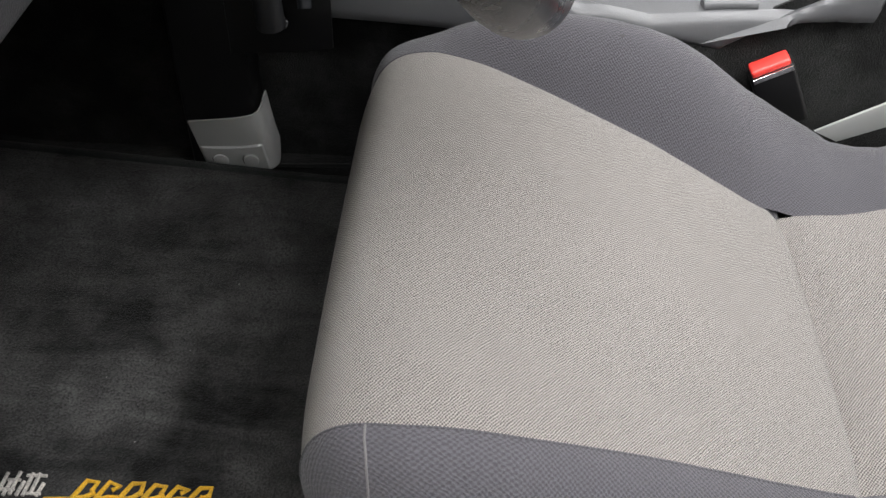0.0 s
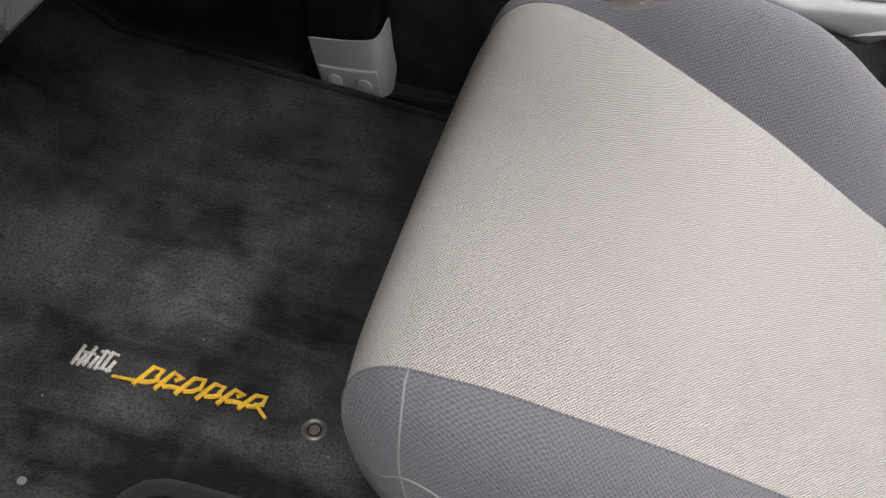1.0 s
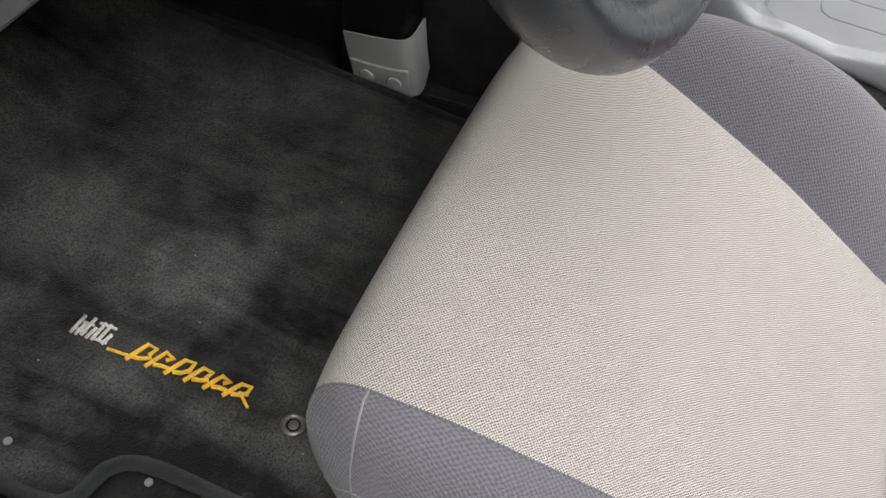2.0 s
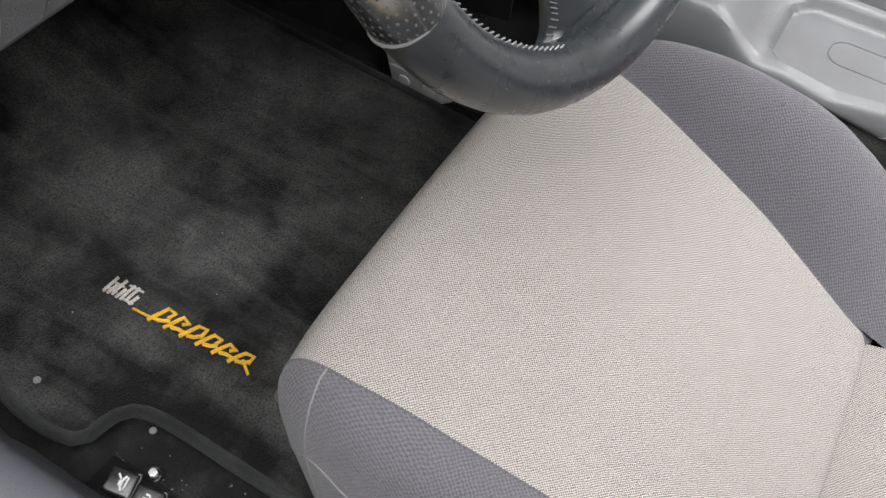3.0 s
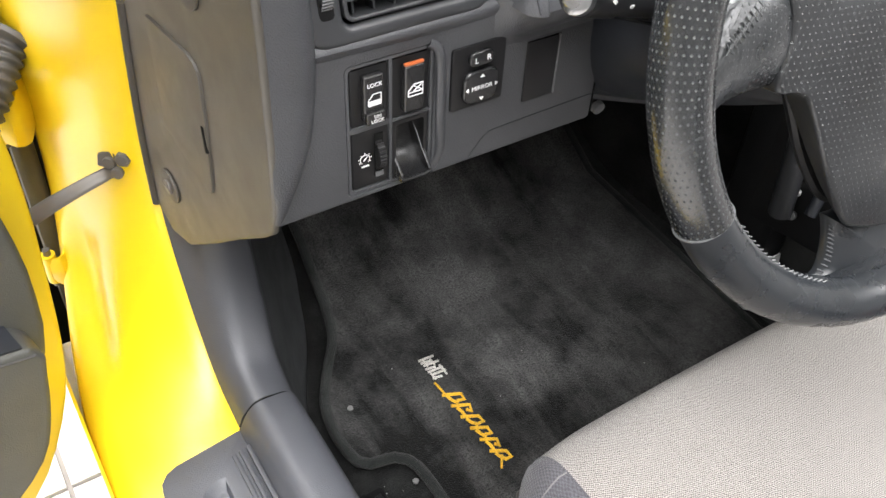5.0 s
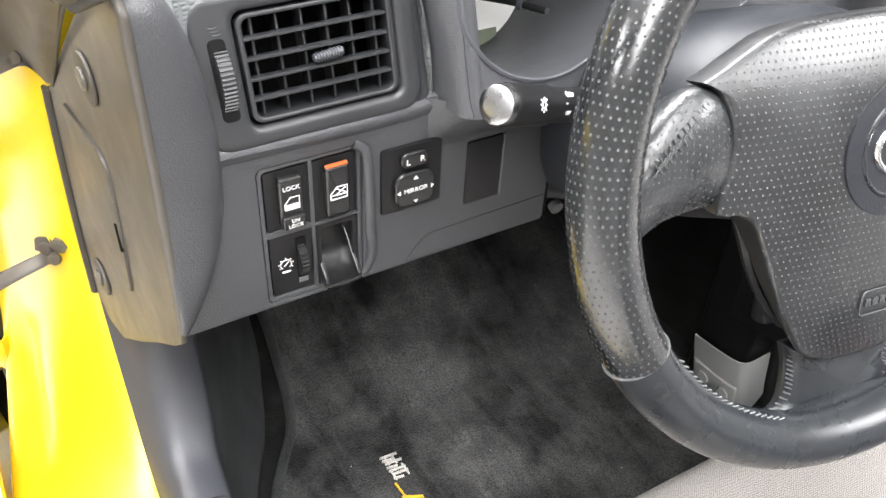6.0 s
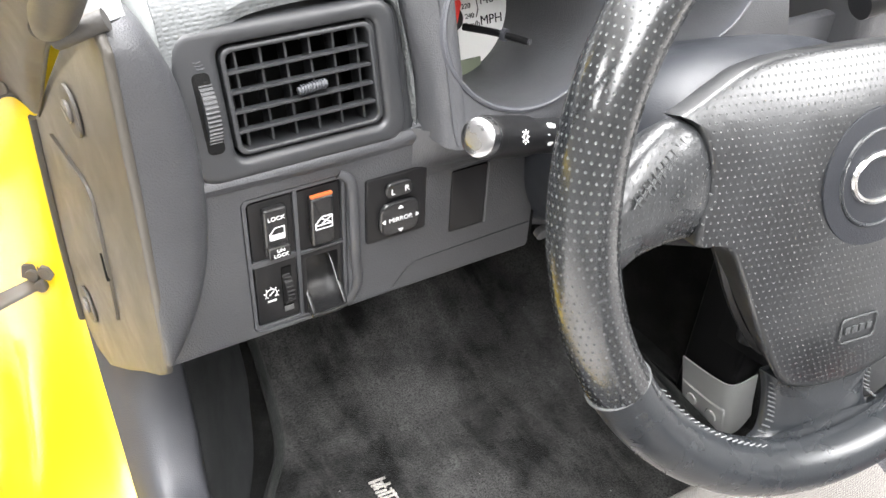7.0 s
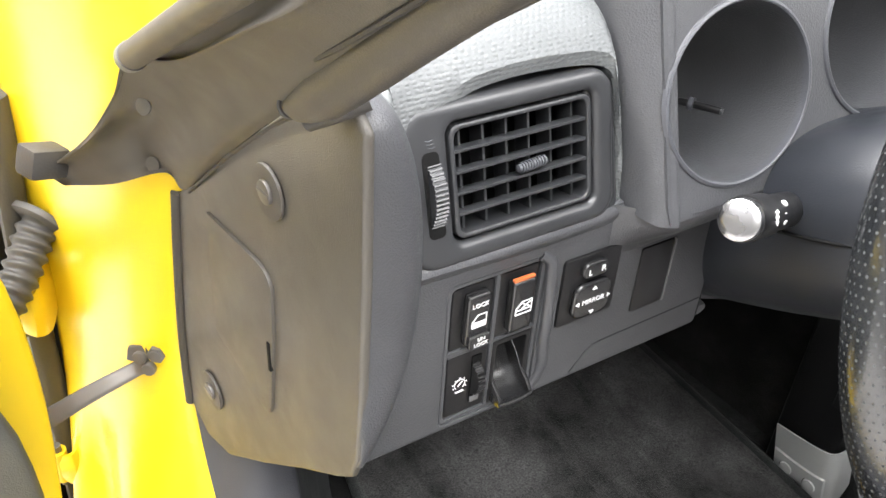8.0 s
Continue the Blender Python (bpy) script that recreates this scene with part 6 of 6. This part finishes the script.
part("cushion_centre", sheet(centre), "cloth_light", seat, "pale beige striped cushion cloth")
part("cushion_bolster", sheet(left), "cloth_dark", seat, "dark grey mesh cloth bolster")
far_side = [r for i, r in enumerate(right) if spine[i].y > -0.172 or i < 20]
for rows_, j in ((centre, 0), (centre, -1)):
    part("seam_piping", tube([r[j] + Vector((0, 0, -0.0002)) for r in rows_], 0.0010, 6), "cloth_dark", seat)


def on_bolster(k, j):
    """A spot on the near bolster's cloth, k along the spine and j round it, both fractional."""
    k0, j0 = int(k), int(j)
    k1, j1 = min(k0 + 1, NV), min(j0 + 1, 26)
    a, b = left[k0][j0].lerp(left[k0][j1], j - j0), left[k1][j0].lerp(left[k1][j1], j - j0)
    return a.lerp(b, k - k0)


for seam, way in (("corner_seam", [(25, 0), (24.8, 2), (24.2, 4), (23.4, 6), (22.8, 8), (22.5, 11), (22.4, 15), (22.3, 20)]), ("skirt_seam", [(16, 5.6), (18, 6.8), (20.5, 7.7), (23, 8.0), (27, 9.2), (31, 11), (37, 13), (46, 14.5), (62, 15.5)])):
    part(seam, tube([on_bolster(q.x, q.y) for q in spline([(*w, 0) for w in way], 60)], 0.0008, 6), "thread_pale", seat)
part("cushion_base", box(0.33, 0.75, -0.24, 0.125, 0.212, 0.30, 0.02, 3), "black", seat)
# backrest, leaning back
BACK = [(-0.174, 0.318), (-0.180, 0.337), (-0.205, 0.3450), (-0.25, 0.354), (-0.32, 0.392), (-0.39, 0.47), (-0.45, 0.60), (-0.50, 0.78), (-0.53, 0.86), (-0.57, 0.85)]
spine_b = spline([(0, y, z) for y, z in BACK], 40)
centre, left, right = [], [], []
for i, p in enumerate(spine_b):
    v = i / 40
    near = lerp_table(v, [(0, 0.380), (0.3, 0.37), (0.7, 0.40), (1, 0.44)])
    far = lerp_table(v, [(0, 0.648), (0.22, 0.641), (0.33, 0.634), (0.44, 0.622), (1, 0.60)])
    centre.append([Vector((near + (far - near) * s / 20, p.y - 0.004 * (1 - (s / 10 - 1) ** 2), p.z)) for s in range(21)])
    a, b = centre[-1][0], centre[-1][-1]
    flat = max(0.0, 1 - v / 0.4)
    up = Vector((0, 0.018 * (1 - flat), 0.034 * flat))
    back = Vector((0, -0.09 * (1 - flat), -0.10 * flat))
    left.append(spline([a, a + Vector((-0.03, 0, 0)) + up * 0.8, a + Vector((-0.062, 0, 0)) + up, a + Vector((-0.085, 0, 0)) + back * 0.1, a + Vector((-0.088, 0, 0)) + back, a + Vector((-0.04, 0, 0)) + back * 1.5], 18))
    if p.y > -0.19:
        continue
    out = lerp_table(-p.y, [(0.19, 0.770), (0.235, 0.760), (0.275, 0.722), (0.33, 0.715), (0.5, 0.71)])
    crest = max(b.z - 0.004, lerp_table(-p.y, CREST))
    rrow = [b, b.lerp(Vector((out, b.y, crest)), 0.36) + Vector((0, 0, 0.004)), b.lerp(Vector((out, b.y, crest)), 0.7) + Vector((0, 0, 0.004)), Vector((out, b.y, crest))]
    for dx, dz in ((0.012, 0.014), (0.0225, 0.055), (0.02, 0.12), (0.008, 0.18)):
        rrow.append(Vector((out + dx, b.y - (1 - flat) * dz, crest - flat * dz)))
    far_side.append(spline(rrow, 26))
part("crease_roll", tube([(0.60, -0.184, 0.326), (0.63, -0.182, 0.328), (0.65, -0.180, 0.331), (0.668, -0.180, 0.333)], 0.007, 12, True, 12), "cloth_dark", seat)
part("backrest_centre", sheet(centre), "cloth_light", seat, "pale beige striped backrest cloth")
part("backrest_bolster", sheet(left), "cloth_dark", seat)
part("far_bolster", sheet(far_side), "cloth_dark", seat, "dark grey mesh cloth bolster")
spot = min((q for r in far_side for q in r), key=lambda q: (q - Vector((0.742, -0.036, 0.45))).length)
part("stain", moved(prism([(0.0014 * math.cos(a_) * (1 + 0.4 * math.sin(3 * a_)), 0.0019 * math.sin(a_)) for a_ in [0.4 * i_ for i_ in range(16)]], 0, 0.0005, "z"), pose(spot.x, spot.y, spot.z + 0.0002, 0, -20, 30)), "thread_dark", seat)

# ---- floor tiles of the hall ----
g = 0.006
tile_data = None
for i in range(-6, 6):
    for j in range(-6, 6):
        if tile_data is None:
            ob = part("tile", box(g / 2, TILE - g / 2, g / 2, TILE - g / 2, -0.02, 0.0, 0.0015), "tile", ground, smooth=False)
            tile_data = ob.data
        else:
            ob = new("tile", tile_data)
            ob.parent = ground
        ob.location = (JX + TILE * i, JY + TILE * j, 0)
